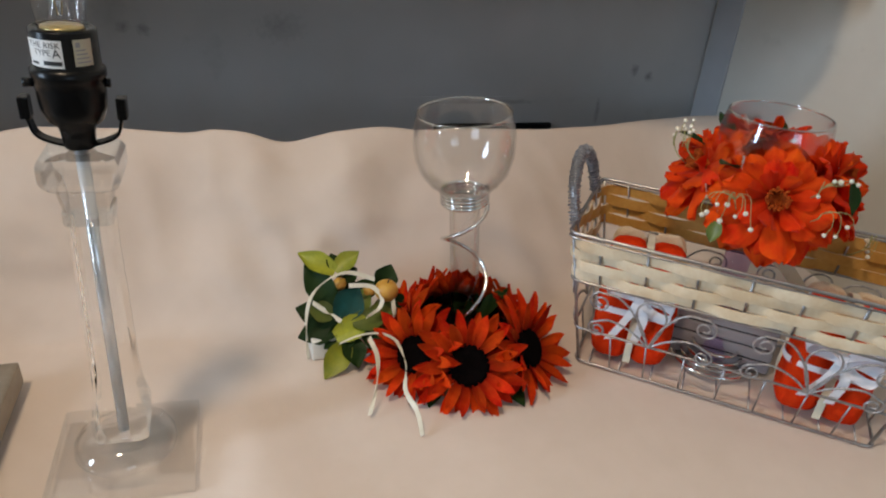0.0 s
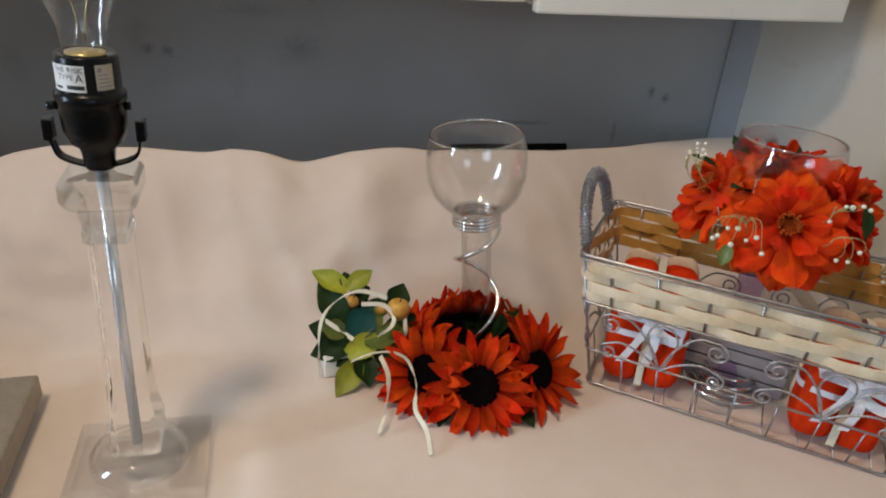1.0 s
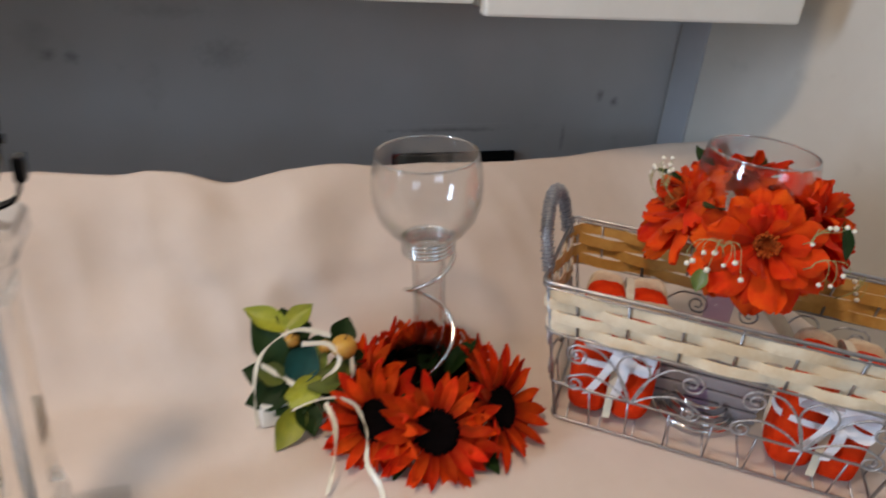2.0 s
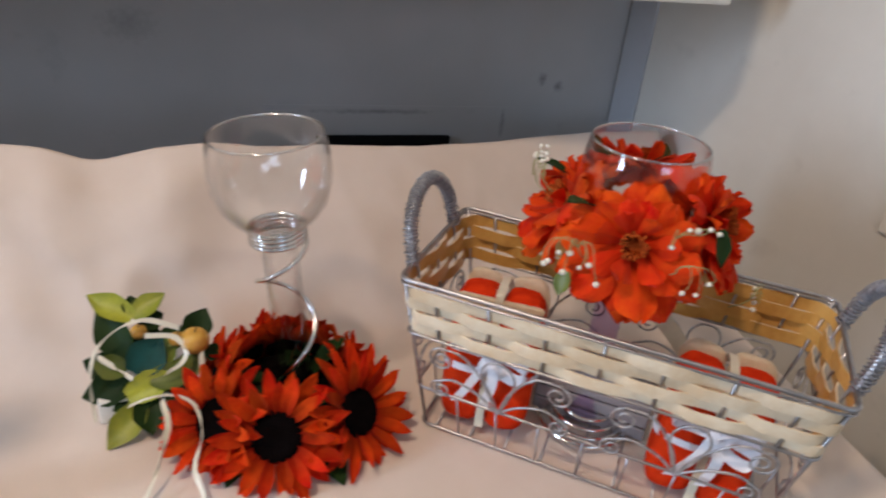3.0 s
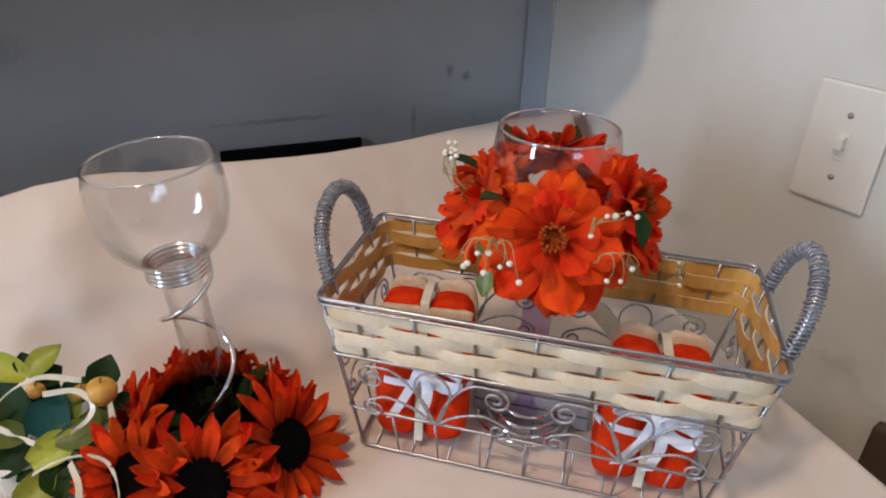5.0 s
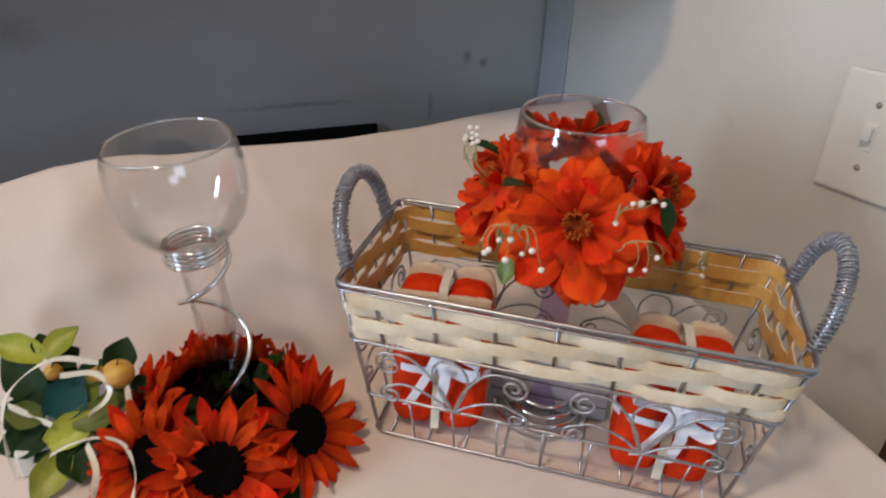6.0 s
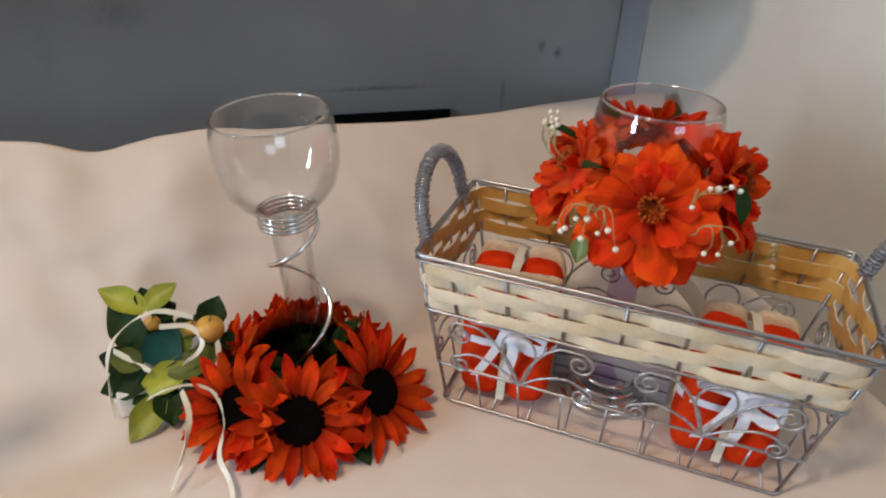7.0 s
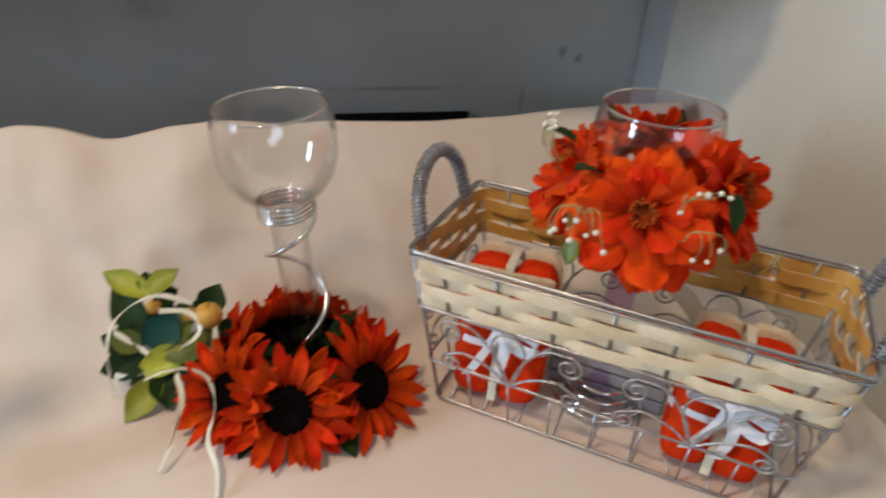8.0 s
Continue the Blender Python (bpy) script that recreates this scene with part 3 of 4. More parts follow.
for k, (kind, p, q, w) in enumerate((
        ("lime", (-0.005, 0.01, 0.07), (-0.035, 0.021, 0.085), 0.021),
        ("lime", (-0.005, 0.01, 0.07), (0.016, 0.02, 0.084), 0.019),
        ("dark", (-0.005, 0.014, 0.069), (-0.007, 0.023, 0.081), 0.016),
        ("dark", (0.001, 0.011, 0.062), (0.015, 0.016, 0.068), 0.02),
        ("dark", (-0.007, -0.008, 0.042), (-0.031, 0.015, 0.072), 0.027),
        ("dark", (-0.005, -0.022, 0.031), (-0.039, -0.026, 0.024), 0.027),
        ("teal", (-0.004, -0.019, 0.037), (0.015, -0.005, 0.056), 0.03),
        ("lime", (-0.009, -0.032, 0.024), (0.022, -0.023, 0.036), 0.024),
        ("mid", (0.008, -0.023, 0.034), (0.037, -0.023, 0.034), 0.022),
        ("lime", (0.001, -0.035, 0.017), (-0.018, -0.061, 0.005), 0.024),
        ("dark", (0.038, 0.003, 0.05), (0.049, 0.016, 0.068), 0.024),
        ("dark", (0.049, -0.005, 0.044), (0.061, -0.007, 0.041), 0.014),
        ("mid", (0.023, -0.016, 0.035), (0.046, -0.015, 0.036), 0.02),
        ("mid", (0.009, -0.014, 0.035), (0.024, -0.0, 0.053), 0.022),
        ("dark", (0.018, 0.0, 0.044), (0.03, 0.011, 0.057), 0.022),
        ("mid", (0.029, -0.012, 0.029), (0.047, -0.003, 0.042), 0.02),
        ("dark", (0.01, 0.001, 0.045), (-0.001, 0.014, 0.061), 0.022),
        ("dark", (0.012, -0.022, 0.026), (-0.016, -0.036, 0.018), 0.026),
        ("dark", (0.020, -0.024, 0.024), (0.040, -0.040, 0.014), 0.024),
        ("dark", (-0.012, -0.010, 0.030), (-0.040, -0.004, 0.040), 0.026),
        ("dark", (0.004, -0.030, 0.020), (0.010, -0.054, 0.008), 0.024),
        ("mid", (-0.010, -0.018, 0.040), (-0.030, -0.020, 0.050), 0.020),
        )):
    leaf_between(FAV, kind, p, q, w, k)


def ball(r, squash=1.0):
    return lathe([(r * math.sin(a), -r * squash * math.cos(a) - 0.1 * r * math.exp(-((math.pi - a) / 0.35) ** 2)) for a in np.linspace(0, math.pi, 14)], 20)


for p, r in (((0.042, -0.007, 0.056), 0.0115), ((-0.001, 0.004, 0.060), 0.0065), ((0.027, 0.004, 0.050), 0.007)):
    fr = part("fruit", ball(r, 0.92), FRUIT, FAV, "small yellow artificial fruit", pose(*p, 10, 5, 0))
    part("stalk", tube([(0, 0, r * 0.75), (0.0005, 0, r * 1.05), (0.0015, 0, r * 1.3)], 0.0006, 5), DARKWOOD, fr)
for ctrl, w in (
        ([(0.031, -0.005, 0.068), (0.007, -0.003, 0.076), (-0.012, -0.006, 0.072), (-0.028, -0.013, 0.060), (-0.034, -0.022, 0.044), (-0.035, -0.028, 0.022), (-0.034, -0.032, 0.002)], (0.3, 0.6, 0.7)),
        ([(-0.028, -0.018, 0.055), (-0.015, -0.024, 0.047), (-0.003, -0.030, 0.040)], (0.2, 0.3, 1)),
        ([(0.006, -0.010, 0.066), (0.027, -0.011, 0.064), (0.036, -0.018, 0.055), (0.033, -0.024, 0.048), (0.021, -0.029, 0.042)], (0.1, 0.5, 0.8)),
        ([(0.047, -0.017, 0.051), (0.047, -0.025, 0.040), (0.043, -0.030, 0.032)], (1, 0.3, 0)),
        ([(-0.006, -0.045, 0.026), (0.011, -0.050, 0.037), (0.029, -0.053, 0.040), (0.043, -0.060, 0.036), (0.048, -0.072, 0.028), (0.049, -0.086, 0.023), (0.045, -0.106, 0.016), (0.052, -0.126, 0.009), (0.053, -0.146, 0.001)], (0.75, -0.2, 0.6)),
        ([(0.020, -0.053, 0.036), (0.025, -0.072, 0.028), (0.021, -0.098, 0.018), (0.013, -0.118, 0.004)], (0.9, 0.3, 0.2))):
    pts = curve_points(ctrl, 30)
    wd = [Vector(w) + 0.8 * Vector((math.sin(8 * k / 30), 0.3 * math.sin(11 * k / 30), math.cos(6 * k / 30))) for k in range(30)]
    part("ribbon", ribbon(pts, wd, 0.0043), RIBBON, FAV, "curled cream satin ribbon")

# ---- wire basket ----
BL, BD, BH = 0.309, 0.141, 0.139      # rim length, rim depth, height
bl, bd = 0.261, 0.123                 # bottom length, depth
BASKET = pose(0.4165, 0.568, 0.0025, 0, 0, -36)
basket = thing("wire_basket", BASKET, "silver wire basket with a woven cream wood band and wrapped handles", "basket")


def half(z):
    f = z / BH
    return (bl + (BL - bl) * f) / 2, (bd + (BD - bd) * f) / 2


def loop(z, r=0.008, grow=0.0, per=60):
    """Points round the basket at height z, with rounded corners."""
    hx, hy = half(z)
    hx, hy = hx + grow, hy + grow
    pts = []
    for sx, sy, a0 in ((1, -1, -90), (1, 1, 0), (-1, 1, 90), (-1, -1, 180)):
        for k in range(5):
            a = radians(a0 + 90 * k / 4)
            pts.append(Vector((sx * (hx - r) + r * math.cos(a), sy * (hy - r) + r * math.sin(a), z)))
    out = []
    n = len(pts)
    for i in range(n):
        a, b2 = pts[i], pts[(i + 1) % n]
        m = max(1, int((b2 - a).length / 0.006))
        out += [a.lerp(b2, k / m) for k in range(m)]
    return out


ZB, ZM = 0.092, 0.040
part("rim_wire", tube(loop(BH), 0.0018, 8, True), SILVER, basket)
part("rim_wire", tube(loop(BH - 0.0040, grow=0.001), 0.0010, 6, True), SILVER, basket)
part("band_wire", tube(loop(ZB, grow=0.001), 0.0012, 6, True), SILVER, basket)
part("middle_wire", tube(loop(ZM), 0.0012, 6, True), SILVER, basket)
part("bottom_wire", tube(loop(0.0016), 0.0014, 6, True), SILVER, basket)


def side_point(side, s, z, out=0.0):
    """A point on a side of the basket: s runs from -1 to 1 along it."""
    hx, hy = half(z)
    if side == "front":
        return Vector((s * hx, -hy - out, z))
    if side == "back":
        return Vector((s * hx, hy + out, z))
    if side == "left":
        return Vector((-hx - out, s * hy, z))
    return Vector((hx + out, s * hy, z))


for sx in (-1, 1):
    for sy in (-1, 1):
        hx0, hy0 = half(0)
        hx1, hy1 = half(BH)
        part("corner_post", tube([(sx * (hx0 - 0.003), sy * (hy0 - 0.003), 0.001), (sx * (hx1 - 0.003), sy * (hy1 - 0.003), BH)], 0.0014, 6), SILVER, basket)
STAKES = {"front": [-0.82, -0.55, -0.27, 0.0, 0.27, 0.55, 0.82], "left": [-0.55, 0.0, 0.55]}
STAKES["back"], STAKES["right"] = STAKES["front"], STAKES["left"]
for side, ss in STAKES.items():
    for s in ss:
        part("stake", tube([side_point(side, s, ZB), side_point(side, s, BH)], 0.0011, 6), SILVER, basket)
    for s in ([-0.74, -0.5, -0.25, 0.0, 0.25, 0.5, 0.74] if side in ("front", "back") else [-0.4, 0.4]):
        part("upright", tube([side_point(side, s, 0.001), side_point(side, s, ZM)], 0.0009, 5), SILVER, basket)
for s in np.linspace(-0.9, 0.9, 9):
    hx, hy = half(0)
    part("floor_wire", tube([(s * hx, -hy, 0.0016), (s * hx, hy, 0.0016)], 0.0009, 5), SILVER, basket)


def split_mesh(z0, z1, phase):
    """One woven splint round the basket, passing in and out of the stakes; its outer face is cream, its inner face tan."""
    verts, faces, idx = [], [], []
    zc = (z0 + z1) / 2
    path = loop(zc, 0.012)
    hx, hy = half(zc)
    rows = []
    n = len(path)
    for i, p in enumerate(path):
        t = (path[(i + 1) % n] - path[i - 1]).normalized()
        nrm = Vector((t.y, -t.x, 0))
        if abs(p.y) > hy - 0.004:
            stakes, u = STAKES["front"], p.x / hx
        else:
            stakes, u = STAKES["left"], p.y / hy
        step = stakes[1] - stakes[0]
        w = math.cos(math.pi * (u - stakes[0]) / step) * (1 if phase else -1)
        off = 0.0023 * max(-1, min(1, 1.7 * w)) + 0.0003 * math.sin(i * 1.7)
        slope = 0.0007 * math.sin(i * 0.41 + z0 * 900)
        rows.append((p + nrm * off, nrm, slope))
    cross = ((0.0006, z0), (0.0012, zc), (0.0006, z1 + 0.0002), (-0.0006, z1 + 0.0002), (-0.0004, zc), (-0.0006, z0))
    for f0, sel, mi in (((0, 1, 2), (0, 1), 0), ((3, 4, 5), (0, 1), 1), ((2, 3), (0,), 0), ((5, 0), (0,), 0)):
        base, w = len(verts), len(f0)
        for p, nrm, sl in rows:
            for c in f0:
                q, z = cross[c]
                lean = (half(z)[0] - half(zc)[0]) * 0.6
                v = p + nrm * (q + lean)
                verts.append((v.x, v.y, z + sl))
        for i in range(n):
            for k in sel:
                a, d = base + i * w + k, base + ((i + 1) % n) * w + k
                faces.append((a, d, d + 1, a + 1))
                idx.append(mi)
    return mesh("splint", verts, faces, True, (CREAMSPLIT, TANSPLIT), idx)


rowh = (BH - 0.005 - ZB - 0.001) / 4
for k in range(4):
    z0 = ZB + 0.001 + rowh * k
    part("splint", split_mesh(z0, z0 + rowh, k % 2), None, basket, "flat woven wood splint, cream outside and tan inside")


def spiral(cx, cz, r0, turns, a0, sign, n=34):
    pts = []
    for k in range(n):
        f = k / (n - 1)
        a = a0 + sign * f * turns * 2 * math.pi
        r = r0 * (1 - 0.78 * f)
        pts.append((cx + r * math.cos(a), cz + r * math.sin(a)))
    return pts


def scroll_mesh(side, base_s, items):
    """A fan of twisted wires that spring from one point of the middle wire; each line is given in (along, height) metres from there."""
    meshes = []
    for line in items:
        pts = []
        for a, z in line:
            hx, hy = half(z)
            h = hx if side in ("front", "back") else hy
            pts.append(side_point(side, base_s + a / h, z, 0.0012))
        length = sum((p - q).length for p, q in zip(pts, pts[1:]))
        fine = curve_points(pts, max(40, int(length / 0.0007)))
        meshes.append(tube(fine, 0.00095, 6, False, 0.42, 3.0))
    return meshes


def arc(ctrl, n=30):
    return [(p.x, p.y) for p in curve_points([(a, b2, 0) for a, b2 in ctrl], n)]


def fan(mirror):
    s = mirror
    up = arc([(0.0, ZM), (s * 0.010, 0.064), (s * 0.028, 0.084), (s * 0.048, 0.086)], 26)
    up += [(x, z) for x, z in spiral(s * 0.046, 0.0755, 0.0105, 1.6, math.pi / 2, -s)][1:]
    low = arc([(0.0, ZM), (s * 0.016, 0.052), (s * 0.036, 0.058), (s * 0.052, 0.052)], 24)
    low += [(x, z) for x, z in spiral(s * 0.0475, 0.0455, 0.0082, 1.5, math.pi * (0.5 - 0.25 * s), -s)][1:]
    return [up, low]


centre_loop = arc([(0.0, ZM), (-0.010, 0.062), (-0.013, 0.076), (-0.008, 0.086), (0.0, 0.0885), (0.008, 0.086), (0.013, 0.076), (0.010, 0.062), (0.001, ZM)], 44)
for side in ("front", "back"):
    for bs in (-0.49, 0.49):
        for me in scroll_mesh(side, bs, fan(1) + fan(-1) + [centre_loop]):
            part("scroll", me, TWIST, basket)
for side in ("left", "right"):
    for me in scroll_mesh(side, 0.0, fan(1) + fan(-1)):
        part("scroll", me, TWIST, basket)


def basket_handle(sx):
    hx = BL / 2
    lean = 0.012
    ctrl = []
    for k in range(9):
        a = math.pi * k / 8
        zz = math.sin(a) ** 0.8
        ctrl.append((sx * (hx + 0.001 + lean * zz), -0.043 * math.cos(a), BH - 0.004 + 0.053 * zz))
    pts = curve_points(ctrl, 60)
    core = part("handle", tube(pts, 0.0040, 8), SILVER, basket, "handle wound with fine grey wire")
    dense = curve_points(ctrl, 62 * 10)
    fr = frames_along(dense)
    coil = [0.0047 + 0.0007 * ((i // 10) % 2) + 0.0004 * math.sin(i * 2.3) for i in range(len(fr))]
    helix = [p + s * (q * math.cos(2 * math.pi * i / 10)) + u * (q * math.sin(2 * math.pi * i / 10)) for i, ((p, t, s, u), q) in enumerate(zip(fr, coil))]
    part("winding", tube(helix, 0.0008, 5), HANDLEM, core)


HANDLEM = mat("grey_winding", (0.40, 0.41, 0.44), (0.22, 0.22, 0.24), 0.42, 0.5, scale=300, bump=0.0006, bump_scale=900)
basket_handle(-1)
basket_handle(1)


# ---- towel favours in the basket ----
def lobe(w, d, h, seed):
    """A soft upright roll with an uneven pile."""
    b = bmesh.new()
    bmesh.ops.create_uvsphere(b, u_segments=28, v_segments=20, radius=1)
    rn = random.Random(seed)
    for v in b.verts:
        x, y, z = v.co
        q = lambda c, e: math.copysign(abs(c) ** e, c)
        v.co = (q(x, 0.55) * w / 2, q(y, 0.5) * d / 2, q(z, 0.30) * h / 2 + h / 2)
        n = noise.noise((v.co.x * 180 + seed, v.co.y * 180, v.co.z * 180)) * 0.0009 + noise.noise((v.co.x * 40, v.co.y * 40, v.co.z * 40 + seed)) * 0.0015
        v.co += Vector((x, y, z)) * n
    for f in b.faces:
        f.smooth = True
    return b


def bow(th, m, s, mt):
    knot = part("knot", lobe(0.009 * s, 0.007 * s, 0.010 * s, 3), mt, th, "", m @ pose(0, 0, -0.005 * s))
    for sx in (-1, 1):
        for up in (1, -1):
            ctrl = [(0, 0, 0), (sx * 0.012 * s, -0.004 * s, up * 0.010 * s), (sx * 0.024 * s, -0.005 * s, up * 0.012 * s), (sx * 0.027 * s, -0.003 * s, up * 0.004 * s), (sx * 0.014 * s, 0.001 * s, up * 0.001 * s), (0, 0.001, 0)]
            if up < 0 and sx < 0:
                continue
            pts = curve_points(ctrl, 24)
            part("bow_loop", ribbon(pts, [(0.25 * sx, 0.55, 0.8)] * 24, 0.0085 * s), mt, th, "", m)
        ctrl = [(0, -0.001, 0), (sx * 0.006 * s, -0.005 * s, -0.016 * s), (sx * 0.010 * s - 0.008 * s, -0.003 * s, -0.040 * s)]
        part("bow_tail", ribbon(curve_points(ctrl, 14), [(1, 0.1, 0.2)] * 14, 0.0075 * s), mt, th, "", m)


def towel_favour(m, seed):
    th = thing("towel_favour", m, "two rolled red towels with cream trim and a white bow", "towel favour", "towel favours in the basket")
    for sx in (-1, 1):
        part("towel_roll", lobe(0.037, 0.040, 0.118, seed + sx), REDTOWEL, th, "", pose(sx * 0.0180, 0, 0.0))
        part("trim", lobe(0.036, 0.011, 0.119, seed + 7 + sx), CREAMTRIM, th, "cream fluffy trim", pose(sx * 0.0180, 0.0215, 0.004))
        part("trim", lobe(0.034, 0.006, 0.010, seed + 17 + sx), CREAMTRIM, th, "cream fluffy trim", pose(sx * 0.0180, -0.0190, 0.1040))
    band = [(0.0385 * math.copysign(abs(math.cos(a)) ** 0.6, math.cos(a)), 0.0225 * math.copysign(abs(math.sin(a)) ** 0.6, math.sin(a)), 0.052) for a in np.linspace(0, 2 * math.pi, 49)]
    part("ribbon_band", ribbon(band, [(0, 0, 1)] * 49, 0.006), WHITERIB, th)
    up = [(0, -0.0200, 0.002), (0, -0.0215, 0.05), (0, -0.0215, 0.110), (0, -0.014, 0.1200), (0, 0.014, 0.1225), (0, 0.0255, 0.11)]
    part("ribbon_band", ribbon(curve_points(up, 40), [(1, 0, 0)] * 40, 0.0065), RIBBON, th)
    bow(th, pose(0, -0.0250, 0.070), 1.12, WHITERIB)
    return th


towel_favour(BASKET @ pose(-0.086, -0.035, 0.004, -11, 0, 6), 1)
towel_favour(BASKET @ pose(0.082, -0.035, 0.004, -10, 3, 2) @ Matrix.Diagonal((1, 1, 0.91, 1)), 5)

# grey ridged box lying in the basket
gb = thing("ridged_box", BASKET @ pose(-0.004, 0.022, 0.002), "low grey box with dark grooves lying in the basket", "box")
for k in range(4):
    part("slat", box(-0.048, -0.022, 0.0005 + 0.0135 * k, 0.048, 0.022, 0.0125 + 0.0135 * k, 0.002), GREYBOX, gb)
part("core", box(-0.046, -0.020, 0.001, 0.046, 0.020, 0.052), SEED, gb)

# ---- flower globe standing in the basket ----
FG = Vector((0.434, 0.607, 0.003))
globe = thing("flower_centrepiece", pose(*FG), "glass globe on a lavender stem ringed with orange silk zinnias", "flower centrepiece")
go = [(0.009, 0.128), (0.016, 0.131), (0.028, 0.140), (0.040, 0.157), (0.0465, 0.180), (0.0480, 0.200), (0.0472, 0.222), (0.0448, 0.2375), (0.0438, 0.2405)]
gi = [(r - 0.0016, z + 0.0005) for r, z in go[::-1]] + [(0.0, 0.131)]
part("glass_globe", lathe(go + [(0.0433, 0.2415), (0.0425, 0.2410)] + gi, 64), CLEAR, globe)
part("lip", tube([(0.0431 * math.cos(q), 0.0431 * math.sin(q), 0.2412) for q in np.linspace(0, 2 * math.pi, 64, endpoint=False)], 0.0010, 8, True), LIP, globe)
part("stem", tube([(-0.022, -0.030, 0.004), (-0.015, -0.020, 0.045), (-0.008, -0.010, 0.09), (0, 0, 0.132)], lambda t: 0.0135 - 0.002 * math.sin(math.pi * t), 24), LAV, globe, "lavender glass stem")
cp = []
for k in range(3 * 36 + 1):
    a = k / 36 * 2 * math.pi
    cp.append((-0.022 + (0.019 + 0.013 * k / 108) * math.cos(a), -0.030 + (0.019 + 0.013 * k / 108) * math.sin(a), 0.030 - 0.024 * (k / 108) ** 0.6))
part("base_spiral", tube(cp, 0.0018, 8), CHROME, globe, "polished chrome wire")
part("base_ring", tube([(-0.022 + 0.037 * math.cos(a), -0.030 + 0.037 * math.sin(a), 0.005) for a in np.linspace(0, 2 * math.pi, 48, endpoint=False)], 0.0024, 8, True), CHROME, globe)



def silk_petal(length, width, droop, ruffle, seed, nx=12, ny=8, thick=0.0005):
    """A crumpled silk petal along +x with a notched round end, shallow ribs and a wavy rim."""
    rnd = random.Random(seed)
    p1, p2, skew, notch = rnd.random() * 6, rnd.random() * 6, rnd.uniform(-0.12, 0.12), rnd.uniform(0.02, 0.10)
    verts, faces = [], []
    for lay in (1, -1):
        for i in range(nx + 1):
            t = math.sin(0.5 * math.pi * i / nx)
            w = 0.28 + 0.72 * smooth(t / 0.62)
            if t > 0.72:
                w *= math.sqrt(max(1 - ((t - 0.72) / 0.28) ** 2 * 0.86, 0))
            for j in range(ny + 1):
                q = j / ny * 2 - 1
                reach = 1 - 0.09 * q * q - notch * math.exp(-((q - skew) / 0.22) ** 2)
                z = -0.22 * q * q * w * width + droop * t * t * length
                z += ruffle * length * t * t * (math.sin(5.5 * q + p1) * 0.5 + abs(q) * math.sin(9 * t + 4 * q + p2) * 0.7)
                z += 0.0007 * math.cos(4.5 * math.pi * q) * math.sin(math.pi * min(t, 1)) - 0.0012 * math.exp(-(q / 0.16) ** 2) * (1 - t)
                y = q * w * width / 2 + skew * 0.3 * width * t * t
                verts.append((t * reach * length, y, z + lay * thick / 2))
    m = (nx + 1) * (ny + 1)
    for lay in (0, 1):
        for i in range(nx):
            for j in range(ny):
                a = lay * m + i * (ny + 1) + j
                f = (a, a + ny + 1, a + ny + 2, a + 1)
                faces.append(f if lay == 1 else f[::-1])
    return mesh("petal", verts, faces)


Z_OUT = [silk_petal(0.047, 0.0265, rnd.uniform(-0.34, -0.12), 0.10, k + 60) for k in range(8)]
Z_MID = [silk_petal(0.039, 0.0240, rnd.uniform(-0.22, 0.02), 0.11, k + 70) for k in range(8)]
Z_IN = [silk_petal(0.025, 0.0165, rnd.uniform(-0.05, 0.2), 0.10, k + 80, 8, 6) for k in range(5)]
for me in Z_OUT + Z_MID + Z_IN:
    me.materials.append(ZPETAL)


def stamen_mesh(seed):
    rn = random.Random(seed)
    verts, faces = [], []
    for k in range(46):
        a, r = rn.uniform(0, 6.283), 0.0085 * math.sqrt(rn.uniform(0.30, 1.0))
        h = 0.006 + 0.006 * (r / 0.0085) + rn.uniform(-0.001, 0.002)
        tube([(r * 0.6 * math.cos(a), r * 0.6 * math.sin(a), -0.002), (r * math.cos(a), r * math.sin(a), h * 0.6), (r * 1.15 * math.cos(a), r * 1.15 * math.sin(a), h)], lambda t: 0.0007 + 0.0006 * t, 4, verts=verts, faces=faces)
    tube([(0, 0, -0.004), (0, 0, 0.0), (0, 0, 0.0025), (0, 0, 0.003)], lambda t: 0.0085 - 0.004 * t, 12, verts=verts, faces=faces)
    return mesh("stamens", verts, faces)


STAMENS = stamen_mesh(3)


def zinnia(parent, p, direction, size, rn):
    d = part("zinnia", STAMENS, ZCENTRE, parent, "orange silk zinnia with a rust centre", facing(p, direction, rn.random() * 6) @ Matrix.Scale(size, 4))
    for n, r0, meshes, pitch, dz in ((13, 0.007, Z_OUT, 2, -0.005), (12, 0.007, Z_MID, 20, -0.002), (7, 0.008, Z_IN, 36, 0.001)):
        for k in range(n):
            a = 2 * math.pi * (k + rn.uniform(-0.25, 0.25)) / n + dz * 90
            m = Matrix.Rotation(a, 4, "Z") @ Matrix.Translation((r0, 0, dz)) @ Matrix.Rotation(-radians(pitch + rn.uniform(-15, 15)), 4, "Y") @ Matrix.Rotation(rn.uniform(-0.45, 0.45), 4, "X")
            low = (d.matrix_basis.to_3x3() @ Vector((math.cos(a), math.sin(a), 0))).normalized().z
            part("petal", rn.choice(meshes), None, d, "", m @ Matrix.Scale(rn.uniform(0.85, 1.06) - 0.22 * low, 4))
    return d


